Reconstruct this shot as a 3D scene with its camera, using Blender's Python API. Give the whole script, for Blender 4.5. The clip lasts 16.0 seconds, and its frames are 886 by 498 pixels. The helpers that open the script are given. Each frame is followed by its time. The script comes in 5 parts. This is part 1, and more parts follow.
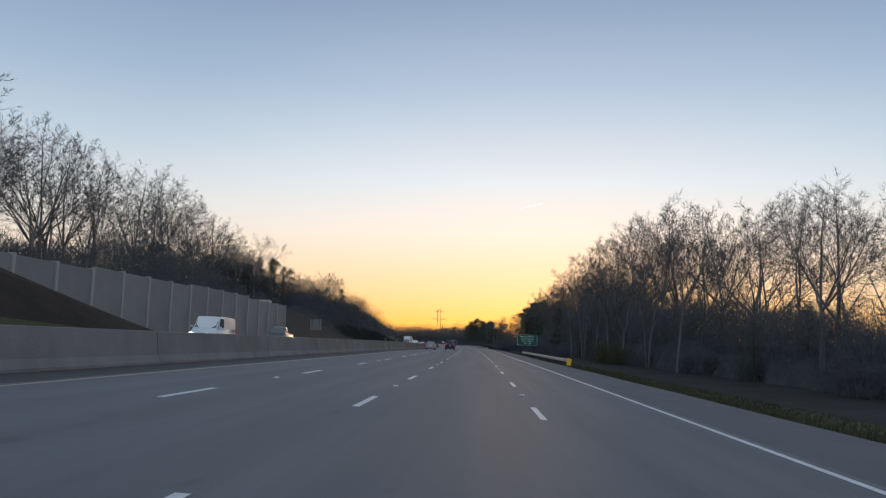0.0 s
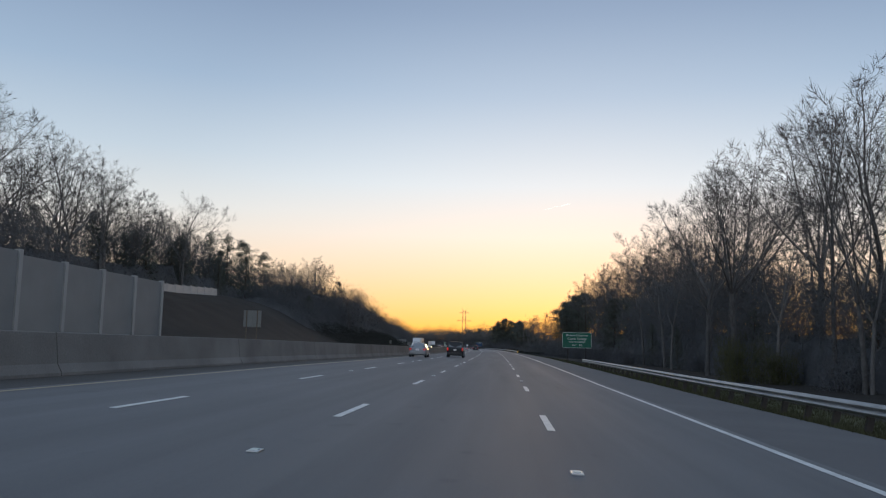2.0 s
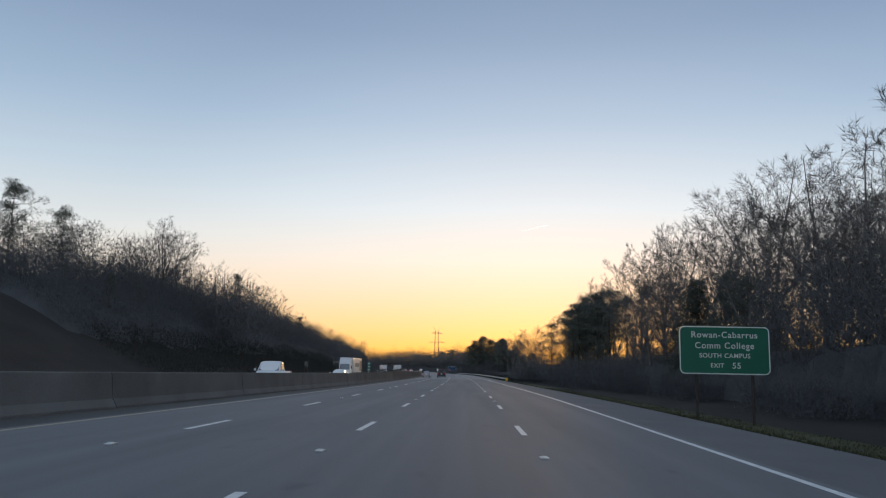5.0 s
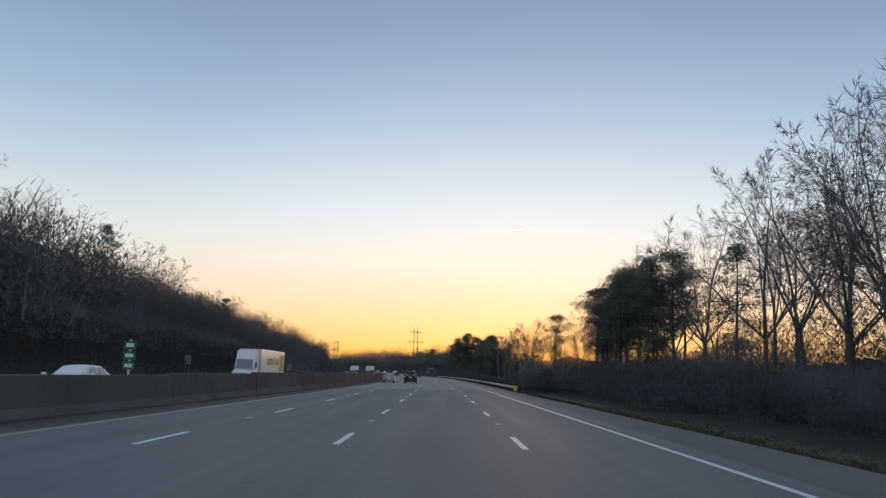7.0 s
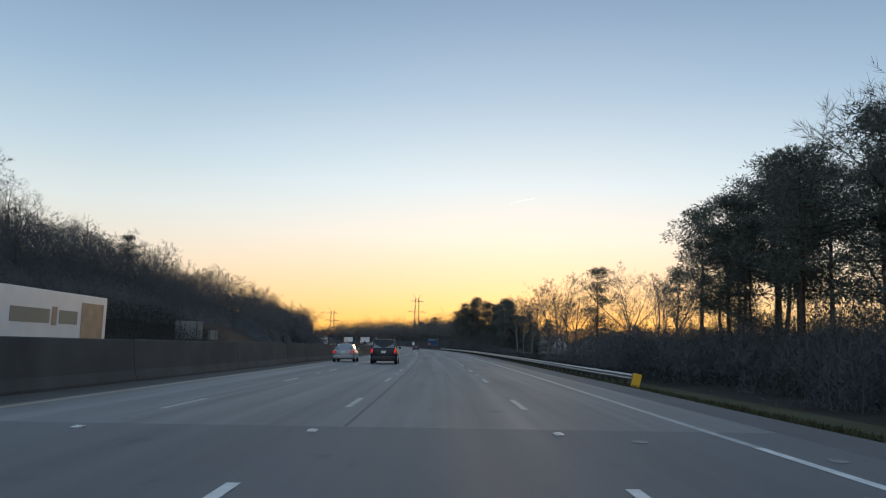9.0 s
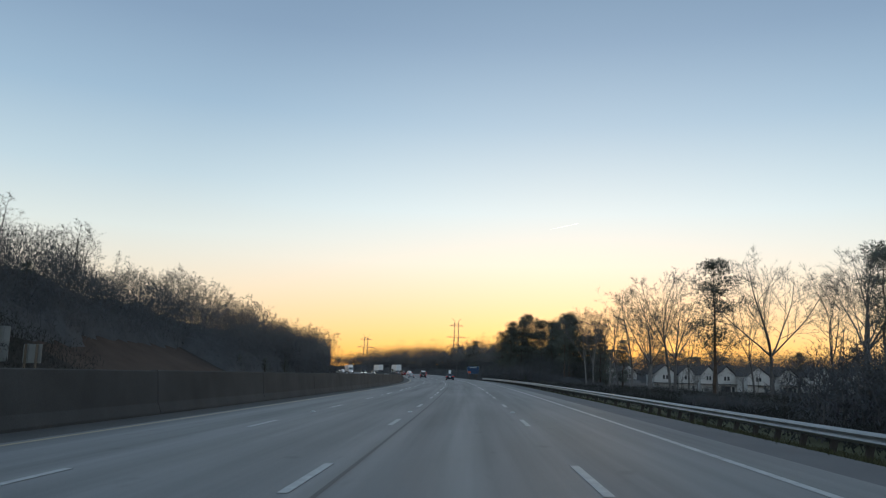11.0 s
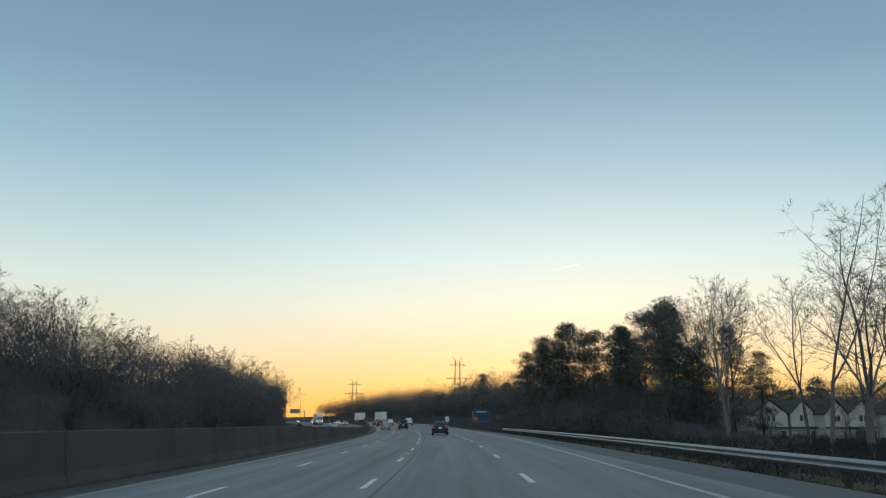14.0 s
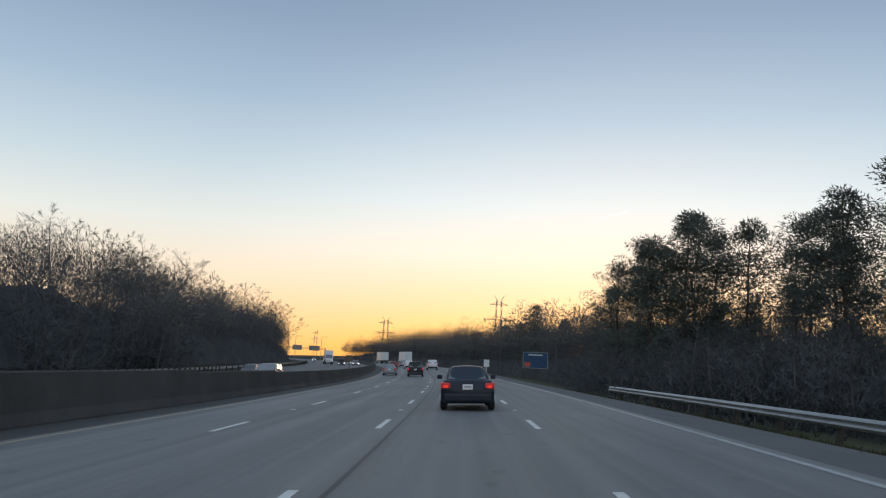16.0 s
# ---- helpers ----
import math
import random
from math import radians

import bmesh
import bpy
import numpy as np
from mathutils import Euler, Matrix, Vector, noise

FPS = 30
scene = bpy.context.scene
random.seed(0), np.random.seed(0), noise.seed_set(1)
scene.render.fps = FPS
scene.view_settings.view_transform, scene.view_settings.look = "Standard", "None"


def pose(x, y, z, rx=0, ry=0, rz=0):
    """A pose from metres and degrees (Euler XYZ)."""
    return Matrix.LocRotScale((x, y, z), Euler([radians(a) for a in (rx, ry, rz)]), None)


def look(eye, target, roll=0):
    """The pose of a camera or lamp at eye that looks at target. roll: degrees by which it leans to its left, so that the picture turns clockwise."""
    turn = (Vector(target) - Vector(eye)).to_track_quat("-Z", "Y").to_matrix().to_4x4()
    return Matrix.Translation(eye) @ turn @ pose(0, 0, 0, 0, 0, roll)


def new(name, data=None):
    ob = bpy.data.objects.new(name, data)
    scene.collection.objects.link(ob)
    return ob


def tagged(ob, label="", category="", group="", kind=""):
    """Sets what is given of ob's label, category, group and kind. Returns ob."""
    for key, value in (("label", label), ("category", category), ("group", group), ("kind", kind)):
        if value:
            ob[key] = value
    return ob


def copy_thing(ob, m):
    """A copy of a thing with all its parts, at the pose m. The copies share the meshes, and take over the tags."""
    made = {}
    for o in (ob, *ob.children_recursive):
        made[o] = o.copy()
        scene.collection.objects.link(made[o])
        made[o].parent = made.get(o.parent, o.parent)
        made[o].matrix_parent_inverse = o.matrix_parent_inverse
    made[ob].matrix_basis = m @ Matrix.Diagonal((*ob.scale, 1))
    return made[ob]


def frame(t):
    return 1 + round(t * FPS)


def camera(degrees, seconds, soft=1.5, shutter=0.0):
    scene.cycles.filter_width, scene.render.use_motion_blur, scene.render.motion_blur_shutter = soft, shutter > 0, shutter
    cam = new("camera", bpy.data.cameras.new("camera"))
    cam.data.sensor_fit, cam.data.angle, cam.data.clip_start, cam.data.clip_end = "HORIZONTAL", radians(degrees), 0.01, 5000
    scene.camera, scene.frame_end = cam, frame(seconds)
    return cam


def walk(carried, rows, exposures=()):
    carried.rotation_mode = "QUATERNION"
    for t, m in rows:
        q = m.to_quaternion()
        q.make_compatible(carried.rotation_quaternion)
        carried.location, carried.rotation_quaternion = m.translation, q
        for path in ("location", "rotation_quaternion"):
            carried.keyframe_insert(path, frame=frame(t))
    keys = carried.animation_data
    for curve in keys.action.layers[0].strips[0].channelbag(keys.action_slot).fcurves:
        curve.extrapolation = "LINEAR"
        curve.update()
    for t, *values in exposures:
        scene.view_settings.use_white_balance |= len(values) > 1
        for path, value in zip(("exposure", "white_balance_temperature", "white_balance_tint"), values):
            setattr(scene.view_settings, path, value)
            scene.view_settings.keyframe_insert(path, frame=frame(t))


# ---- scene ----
# ---- the camera and its drive ----
cam = camera(57.6, 16.0, soft=1.2)
PATH = [
    (0, (-0.238, -2.177, 1.257), (-1.170, 17.665, 3.584), 1.74),
    (0.5, (-0.189, 14.344, 1.215), (-1.387, 34.169, 3.587), 1.89),
    (1, (0.002, 30.028, 1.216), (-1.414, 49.835, 3.603), 1.78),
    (1.5, (0.113, 45.251, 1.220), (-1.419, 65.053, 3.574), 1.46),
    (2, (0.110, 60.709, 1.226), (-1.503, 80.499, 3.622), 1.26),
    (2.5, (-0.031, 76.767, 1.206), (-1.522, 96.548, 3.765), 0.90),
    (3, (-0.038, 91.844, 1.192), (-1.306, 111.607, 3.991), 0.98),
    (3.2, (-0.120, 98.092, 1.210), (-1.301, 117.849, 4.082), 0.93),
    (4.25, (-0.740, 131.047, 1.281), (-1.819, 150.800, 4.229), 1.06),
    (5.3, (-1.523, 164.037, 1.349), (-2.500, 183.783, 4.373), 1.19),
    (5.5, (-1.744, 170.802, 1.388), (-2.719, 190.548, 4.414), 1.77),
    (6, (-2.206, 185.859, 1.430), (-3.155, 205.617, 4.421), 1.40),
    (6.5, (-2.551, 201.105, 1.372), (-3.411, 220.851, 4.426), 1.89),
    (7, (-2.855, 217.195, 1.380), (-3.449, 236.957, 4.455), 1.80),
    (7.5, (-3.413, 233.052, 1.334), (-3.862, 252.819, 4.350), 1.86),
    (8, (-3.752, 247.778, 1.374), (-4.155, 267.577, 4.175), 0.81),
    (8.5, (-4.287, 262.869, 1.422), (-4.738, 282.700, 3.972), 0.91),
    (9, (-4.664, 277.141, 1.287), (-5.319, 296.989, 3.693), 1.74),
    (9.2, (-4.897, 282.831, 1.287), (-5.624, 302.687, 3.607), 1.82),
    (10.25, (-5.828, 312.391, 1.342), (-7.108, 332.146, 4.190), 1.70),
    (11.3, (-6.914, 341.961, 1.398), (-8.741, 361.583, 4.807), 1.59),
    (11.5, (-7.154, 347.718, 1.426), (-8.969, 367.271, 5.220), 1.25),
    (12, (-7.963, 362.185, 1.410), (-9.701, 381.587, 5.941), 1.36),
    (12.5, (-9.072, 376.787, 1.268), (-10.635, 396.166, 5.963), 1.08),
    (13, (-10.010, 391.578, 1.350), (-11.500, 410.988, 5.939), 0.49),
    (13.5, (-10.879, 406.560, 1.257), (-12.423, 426.005, 5.675), 0.36),
    (14, (-11.565, 422.202, 1.377), (-13.240, 441.682, 5.589), 0.30),
    (14.5, (-12.466, 437.367, 1.544), (-14.346, 456.906, 5.449), 0.67),
    (15, (-13.820, 453.076, 1.352), (-15.943, 472.629, 4.979), 1.34),
    (15.5, (-15.190, 468.111, 1.427), (-17.631, 487.699, 4.642), 2.10),
    (16, (-16.566, 482.165, 1.464), (-19.284, 501.774, 4.327), 2.63),
]
walk(cam, [(t, look(eye, target, roll)) for t, eye, target, roll in PATH],
     exposures=[(0.0, 0.05, 6600, 9), (7.0, 0.08, 6600, 7), (9.2, 0.08, 6400, 3), (11.3, 0.1, 6500, 0), (12.5, 0.08, 6500, -7), (14.0, 0.08, 6600, -6), (15.0, 0.12, 6750, 0), (16.0, 0.16, 6850, 6)])

# ---- sky and sun ----
SUN_AZ, SUN_EL = radians(-5.0), radians(1.5)      # azimuth to the left of +y, just above the tree line
world = bpy.data.worlds.new("dusk_sky")
scene.world = world
world.use_nodes = True
wt = world.node_tree
wt.nodes.clear()


def wnode(kind):
    return wt.nodes.new(kind)


def ramp_of(node, stops):
    r = node.color_ramp
    while len(r.elements) > 1:
        r.elements.remove(r.elements[-1])
    r.elements[0].position, r.elements[0].color = stops[0][0], (*stops[0][1], 1)
    for p, c in stops[1:]:
        e = r.elements.new(p)
        e.color = (*c, 1)


def lin(*rgb):
    return tuple((c / 255 / 12.92) if c < 11 else ((c / 255 + 0.055) / 1.055) ** 2.4 for c in rgb)


def math_node(tree, op, a, b=None, c=None):
    n = tree.nodes.new("ShaderNodeMath")
    n.operation = op
    for i, v in enumerate((a, b, c)):
        if v is None:
            continue
        if isinstance(v, (int, float)):
            n.inputs[i].default_value = v
        else:
            tree.links.new(v, n.inputs[i])
    return n.outputs[0]


geo = wnode("ShaderNodeTexCoord")
sep = wnode("ShaderNodeSeparateXYZ")
wt.links.new(geo.outputs["Generated"], sep.inputs[0])
height = math_node(wt, "MULTIPLY", math_node(wt, "MAXIMUM", sep.outputs["Z"], 0.0), 2.0)
towards, beside, away = (wnode("ShaderNodeValToRGB") for _ in range(3))
# colours of the evening sky by the sine of the height (doubled): towards the sun, beside it, and opposite
ramp_of(towards, [(0.0, lin(255, 176, 66)), (0.042, lin(255, 192, 98)), (0.10, lin(252, 206, 144)), (0.175, lin(245, 216, 184)), (0.27, lin(239, 229, 221)), (0.395, lin(217, 228, 238)),
                  (0.6, lin(177, 197, 220)), (0.78, lin(150, 172, 201)), (1.0, lin(130, 154, 182))])
ramp_of(beside, [(0.0, lin(242, 184, 128)), (0.08, lin(242, 202, 160)), (0.2, lin(235, 218, 202)), (0.32, lin(217, 221, 224)), (0.45, lin(188, 204, 220)), (0.62, lin(155, 178, 205)), (0.8, lin(131, 153, 184)), (1.0, lin(114, 137, 168))])
ramp_of(away, [(0.0, lin(215, 195, 190)), (0.12, lin(225, 210, 206)), (0.28, lin(226, 226, 230)), (0.45, lin(212, 222, 234)), (0.65, lin(190, 206, 226)), (1.0, lin(160, 180, 208))])
for r_ in (towards, beside, away):
    wt.links.new(height, r_.inputs[0])
# the unseen sky opposite the sun is raised as added fill light
lift = wnode("ShaderNodeVectorMath")
lift.operation = "SCALE"
lift.inputs["Scale"].default_value = 1.35
wt.links.new(away.outputs[0], lift.inputs[0])
dot = math_node(wt, "ADD", math_node(wt, "MULTIPLY", sep.outputs["X"], -math.sin(SUN_AZ)), math_node(wt, "MULTIPLY", sep.outputs["Y"], math.cos(SUN_AZ)))


def blended(lo, hi, below, above):
    f = wnode("ShaderNodeMapRange")
    f.interpolation_type = "SMOOTHSTEP"
    f.inputs["From Min"].default_value, f.inputs["From Max"].default_value = lo, hi
    wt.links.new(dot, f.inputs["Value"])
    m = wnode("ShaderNodeMix")
    m.data_type = "RGBA"
    wt.links.new(f.outputs[0], m.inputs[0])
    wt.links.new(below, m.inputs[6])
    wt.links.new(above, m.inputs[7])
    return m


round_sky = blended(-0.3, 0.7, lift.outputs[0], beside.outputs[0])
mix = blended(0.84, 1.0, round_sky.outputs[2], towards.outputs[0])
sky = wnode("ShaderNodeTexSky")
sky.sky_type, sky.sun_disc, sky.sun_elevation, sky.sun_rotation = "NISHITA", False, SUN_EL, -SUN_AZ
blend = wnode("ShaderNodeMix")
blend.data_type, blend.blend_type = "RGBA", "ADD"
blend.inputs[0].default_value = 0.02
wt.links.new(mix.outputs[2], blend.inputs[6])
wt.links.new(sky.outputs[0], blend.inputs[7])
bg = wnode("ShaderNodeBackground")
bg.inputs["Strength"].default_value = 1.0
wt.links.new(blend.outputs[2], bg.inputs["Color"])
wt.links.new(bg.outputs[0], wnode("ShaderNodeOutputWorld").inputs["Surface"])

sun = new("sun", bpy.data.lights.new("sun", "SUN"))
sun.data.energy, sun.data.angle, sun.data.color = 0.5, radians(10), (1.0, 0.62, 0.3)
sun.matrix_world = look((0, 0, 0), (math.sin(SUN_AZ), -math.cos(SUN_AZ), -math.tan(SUN_EL)))


# ---- materials ----
def material(name, color, rough=0.8, metal=0.0, dark=0.6, scale=1.0, fine=40.0, bump=0.2, spread=0.0, emit=0.0, thin=0.0):
    """A painted, mineral or plant surface: colour varied at two scales, with fine relief; spread varies it from object to object."""
    m = bpy.data.materials.new(name)
    m.use_nodes = True
    t = m.node_tree
    b = t.nodes["Principled BSDF"]
    b.inputs["Roughness"].default_value, b.inputs["Metallic"].default_value = rough, metal
    co = t.nodes.new("ShaderNodeTexCoord")
    n1, n2 = t.nodes.new("ShaderNodeTexNoise"), t.nodes.new("ShaderNodeTexNoise")
    n1.inputs["Scale"].default_value, n1.inputs["Detail"].default_value = scale, 4
    n2.inputs["Scale"].default_value, n2.inputs["Detail"].default_value = fine, 3
    for n in (n1, n2):
        t.links.new(co.outputs["Object"], n.inputs["Vector"])
    r = t.nodes.new("ShaderNodeValToRGB")
    ramp_of(r, [(0.3, tuple(c * dark for c in color)), (0.7, color)])
    both = math_node(t, "ADD", math_node(t, "MULTIPLY", n1.outputs[0], 0.65), math_node(t, "MULTIPLY", n2.outputs[0], 0.35))
    if spread:
        info = t.nodes.new("ShaderNodeObjectInfo")
        both = math_node(t, "ADD", both, math_node(t, "MULTIPLY", math_node(t, "SUBTRACT", info.outputs["Random"], 0.5), spread))
    t.links.new(both, r.inputs[0])
    t.links.new(r.outputs[0], b.inputs["Base Color"])
    bp = t.nodes.new("ShaderNodeBump")
    bp.inputs["Strength"].default_value, bp.inputs["Distance"].default_value = bump, 0.02
    t.links.new(n2.outputs[0], bp.inputs["Height"])
    t.links.new(bp.outputs[0], b.inputs["Normal"])
    if rough > 0.88:
        b.inputs["Specular IOR Level"].default_value = 0.15
    if thin:
        # thin leaves: part of the light passes through
        tr, mx = t.nodes.new("ShaderNodeBsdfTranslucent"), t.nodes.new("ShaderNodeMixShader")
        mx.inputs[0].default_value = thin
        t.links.new(r.outputs[0], tr.inputs["Color"])
        t.links.new(b.outputs[0], mx.inputs[1])
        t.links.new(tr.outputs[0], mx.inputs[2])
        t.links.new(mx.outputs[0], t.nodes["Material Output"].inputs["Surface"])
    if emit:
        b.inputs["Emission Color"].default_value = (*color, 1)
        b.inputs["Emission Strength"].default_value = emit
    return m


def pavement(name, color, rough, streaks, stains):
    """Worn pavement: long streaks and wheel tracks along the lanes, oil stains, aggregate grain."""
    m = bpy.data.materials.new(name)
    m.use_nodes = True
    t = m.node_tree
    b = t.nodes["Principled BSDF"]
    uv = t.nodes.new("ShaderNodeUVMap")
    uv.uv_map = "along"

    def noise(sx, sy, detail, kind=3):
        mp = t.nodes.new("ShaderNodeMapping")
        mp.inputs["Scale"].default_value = (sx, sy, 1)
        t.links.new(uv.outputs[0], mp.inputs["Vector"])
        n = t.nodes.new("ShaderNodeTexNoise")
        n.inputs["Scale"].default_value, n.inputs["Detail"].default_value = 1.0, detail
        t.links.new(mp.outputs[0], n.inputs["Vector"])
        return n.outputs[0]

    def centred(sock, gain):
        return math_node(t, "MULTIPLY", math_node(t, "SUBTRACT", sock, 0.5), gain)

    sep_uv = t.nodes.new("ShaderNodeSeparateXYZ")
    t.links.new(uv.outputs[0], sep_uv.inputs[0])
    track = math_node(t, "COSINE", math_node(t, "MULTIPLY", math_node(t, "ADD", sep_uv.outputs[0], 0.75), 2 * math.pi / 1.78))
    total = math_node(t, "ADD", 1.0, centred(noise(1.1, 0.02, 4), streaks))
    total = math_node(t, "ADD", total, centred(noise(3.5, 0.05, 3), streaks * 0.6))
    total = math_node(t, "ADD", total, math_node(t, "MULTIPLY", math_node(t, "MULTIPLY", track, noise(0.15, 0.03, 2)), 0.11 * streaks))
    total = math_node(t, "ADD", total, centred(noise(0.35, 0.12, 5), stains))
    total = math_node(t, "ADD", total, centred(noise(26, 22, 3), 0.35))
    spots = t.nodes.new("ShaderNodeMapRange")
    spots.inputs["From Min"].default_value, spots.inputs["From Max"].default_value = 0.66, 0.74
    spots.inputs["To Max"].default_value = -0.22
    t.links.new(noise(1.6, 0.7, 2), spots.inputs["Value"])
    total = math_node(t, "ADD", total, spots.outputs[0])
    col = t.nodes.new("ShaderNodeVectorMath")
    col.operation = "SCALE"
    col.inputs[0].default_value = color
    t.links.new(total, col.inputs["Scale"])
    t.links.new(col.outputs[0], b.inputs["Base Color"])
    t.links.new(math_node(t, "ADD", rough, centred(noise(0.9, 0.03, 3), 0.35)), b.inputs["Roughness"])
    bp = t.nodes.new("ShaderNodeBump")
    bp.inputs["Strength"].default_value, bp.inputs["Distance"].default_value = 0.35, 0.01
    t.links.new(noise(45, 45, 2), bp.inputs["Height"])
    t.links.new(bp.outputs[0], b.inputs["Normal"])
    return m


ASPHALT = pavement("asphalt", (0.088, 0.089, 0.092), 0.72, 0.45, 0.35)
CONCRETE_ROAD = pavement("worn_concrete_road", (0.125, 0.125, 0.123), 0.68, 1.05, 0.45)
SHOULDER = material("shoulder_asphalt", (0.09, 0.09, 0.093), 0.85, dark=0.65, scale=0.4, fine=70)
# the barrier's concrete gets darker in steps along the road
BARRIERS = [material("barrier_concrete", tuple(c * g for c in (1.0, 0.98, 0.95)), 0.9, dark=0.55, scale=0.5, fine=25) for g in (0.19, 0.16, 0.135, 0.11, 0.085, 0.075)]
DARK_SHOULDER = material("dark_inner_shoulder", (0.05, 0.05, 0.049), 0.85, dark=0.6, scale=0.4, fine=60)
WALL_PANEL = material("noise_wall_concrete", (0.18, 0.185, 0.187), 0.85, dark=0.78, scale=0.4, fine=20, spread=0.25)
WALL_POST = material("noise_wall_post_concrete", (0.27, 0.275, 0.275), 0.85, dark=0.78, scale=0.4, fine=20)
WORN_LINE = material("worn_road_paint", (0.4, 0.4, 0.39), 0.7, dark=0.55, scale=3, fine=20)
WHITE_LINE = material("white_road_paint", (0.62, 0.62, 0.6), 0.6, dark=0.65, scale=3, fine=30)
YELLOW_LINE = material("yellow_road_paint", (0.34, 0.28, 0.17), 0.6, dark=0.7, scale=3, fine=30)
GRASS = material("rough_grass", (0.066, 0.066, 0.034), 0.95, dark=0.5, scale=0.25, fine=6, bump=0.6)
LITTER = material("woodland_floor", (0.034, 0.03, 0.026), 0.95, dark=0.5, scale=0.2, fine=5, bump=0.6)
BARK = material("grey_bark", (0.148, 0.142, 0.138), 0.9, dark=0.55, scale=1.5, fine=15, spread=0.3)
TWIG = material("brown_twigs", (0.125, 0.117, 0.113), 0.9, dark=0.6, scale=1.0, fine=8, spread=0.35)
PINE_BARK = material("pine_bark", (0.10, 0.075, 0.058), 0.9, dark=0.5, scale=2, fine=12, spread=0.2)
NEEDLES = material("pine_needles", (0.125, 0.138, 0.118), 0.95, dark=0.6, scale=0.6, fine=6, bump=0.0, spread=0.3, thin=0.45)
SCRUB = material("scrub_leaves", (0.132, 0.134, 0.138), 1.0, dark=0.6, scale=0.5, fine=5, bump=0.0, spread=0.4, thin=0.5)
# distance haze is put into this paler twig colour for the far woods
FAR_TWIGS = material("haze_paled_twig_crowns", (0.19, 0.178, 0.168), 1.0, dark=0.7, scale=0.3, fine=4, bump=0.0, spread=0.3, thin=0.4)
OLIVE = material("young_olive_leaves", (0.125, 0.125, 0.06), 1.0, dark=0.6, scale=0.5, fine=5, bump=0.0, thin=0.5)
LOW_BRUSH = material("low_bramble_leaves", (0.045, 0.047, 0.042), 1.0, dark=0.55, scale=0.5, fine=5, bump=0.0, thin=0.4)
STEEL = material("galvanised_steel", (0.55, 0.56, 0.57), 0.4, 0.85, dark=0.75, scale=1.5, fine=30, bump=0.1)
RAIL = material("dull_guardrail_steel", (0.36, 0.365, 0.37), 0.5, 0.7, dark=0.7, scale=1.5, fine=30, bump=0.1)
RAIL_POST = material("dark_treated_post", (0.06, 0.052, 0.046), 0.9, dark=0.6, scale=2, fine=20)
POST_WOOD = material("weathered_post", (0.16, 0.13, 0.10), 0.9, dark=0.6, scale=2, fine=20)
YELLOW = material("yellow_reflective_sheet", (0.75, 0.42, 0.02), 0.5, dark=0.85, scale=3, fine=20)
SIGN_GREEN = material("green_reflective_sheet", (0.0, 0.10, 0.06), 0.5, dark=0.85, scale=1, fine=10, bump=0.05)
SIGN_BLUE = material("blue_reflective_sheet", (0.018, 0.06, 0.14), 0.5, dark=0.85, scale=1, fine=10, bump=0.05)
SIGN_WHITE = material("white_reflective_sheet", (0.7, 0.72, 0.72), 0.5, dark=0.85, scale=2, fine=15, bump=0.05)
SIGN_GREY = material("bare_sign_back", (0.22, 0.225, 0.22), 0.55, 0.4, dark=0.8, scale=1, fine=10, bump=0.05)


# ---- road geometry ----
def heading(s):
    pts = ((-400, 0), (20, 0), (190, 1.15), (270, 1.7), (440, 4.0), (495, 6.35), (530, 7.0), (1500, 50.7))
    for (a, ha), (b, hb) in zip(pts, pts[1:]):
        if s <= b:
            return radians(ha + (hb - ha) * (s - a) / (b - a))
    return radians(50.7)


STEP = 2.0
AXIS = [(0.0, -300.0)]
for i in range(900):
    s_i = -299 + i * STEP
    h_i = sum(heading(s_i + d) for d in (-20, -10, 0, 10, 20)) / 5
    x_i, y_i = AXIS[-1]
    AXIS.append((x_i - math.sin(h_i) * STEP, y_i + math.cos(h_i) * STEP))


def smooth(x):
    x = min(max(x, 0.0), 1.0)
    return x * x * (3 - 2 * x)


def lerp_table(x, table):
    for (a, va), (b, vb) in zip(table, table[1:]):
        if x <= b:
            return va + (vb - va) * max(x - a, 0) / (b - a)
    return table[-1][1]


def slope(s):
    """Fall of the carriageway to the right."""
    return lerp_table(s, ((20, 0.038), (95, 0.036), (185, 0.004), (265, -0.01), (440, -0.04), (515, -0.044), (900, -0.03)))


def road_z(s, o):
    """Height of the paved surface: the lanes lie in one plane, the outer shoulder always falls away."""
    rise = 0.0 if s < 540 else 0.00009 * (s - 540) ** 2 if s < 620 else 0.576 + 0.004 * (s - 620)
    z = rise - slope(s) * (min(max(o, -22.0), 4.6) + 2.56)
    fall = max(slope(s), lerp_table(s, ((180, 0.038), (300, 0.05))))
    return z - fall * (min(o, 9.5) - 4.6) if o > 4.6 else z


def shoulder_edge(s):
    """Offset of the outer edge of the paved shoulder."""
    return lerp_table(s, ((200, 7.55), (290, 6.1), (330, 6.2), (440, 7.0), (520, 7.2)))


def edge_of(s):
    """Offset of the outer edge line."""
    return lerp_table(s, ((200, 4.35), (235, 3.95), (268, 3.6), (292, 3.48), (350, 3.6), (440, 3.65), (480, 4.2), (500, 4.3)))


def hill(s):
    return lerp_table(s, ((-300, 5), (60, 5), (150, 8.4), (190, 9.2), (215, 10.3), (330, 10), (450, 9), (560, 6), (640, 3), (720, 2)))


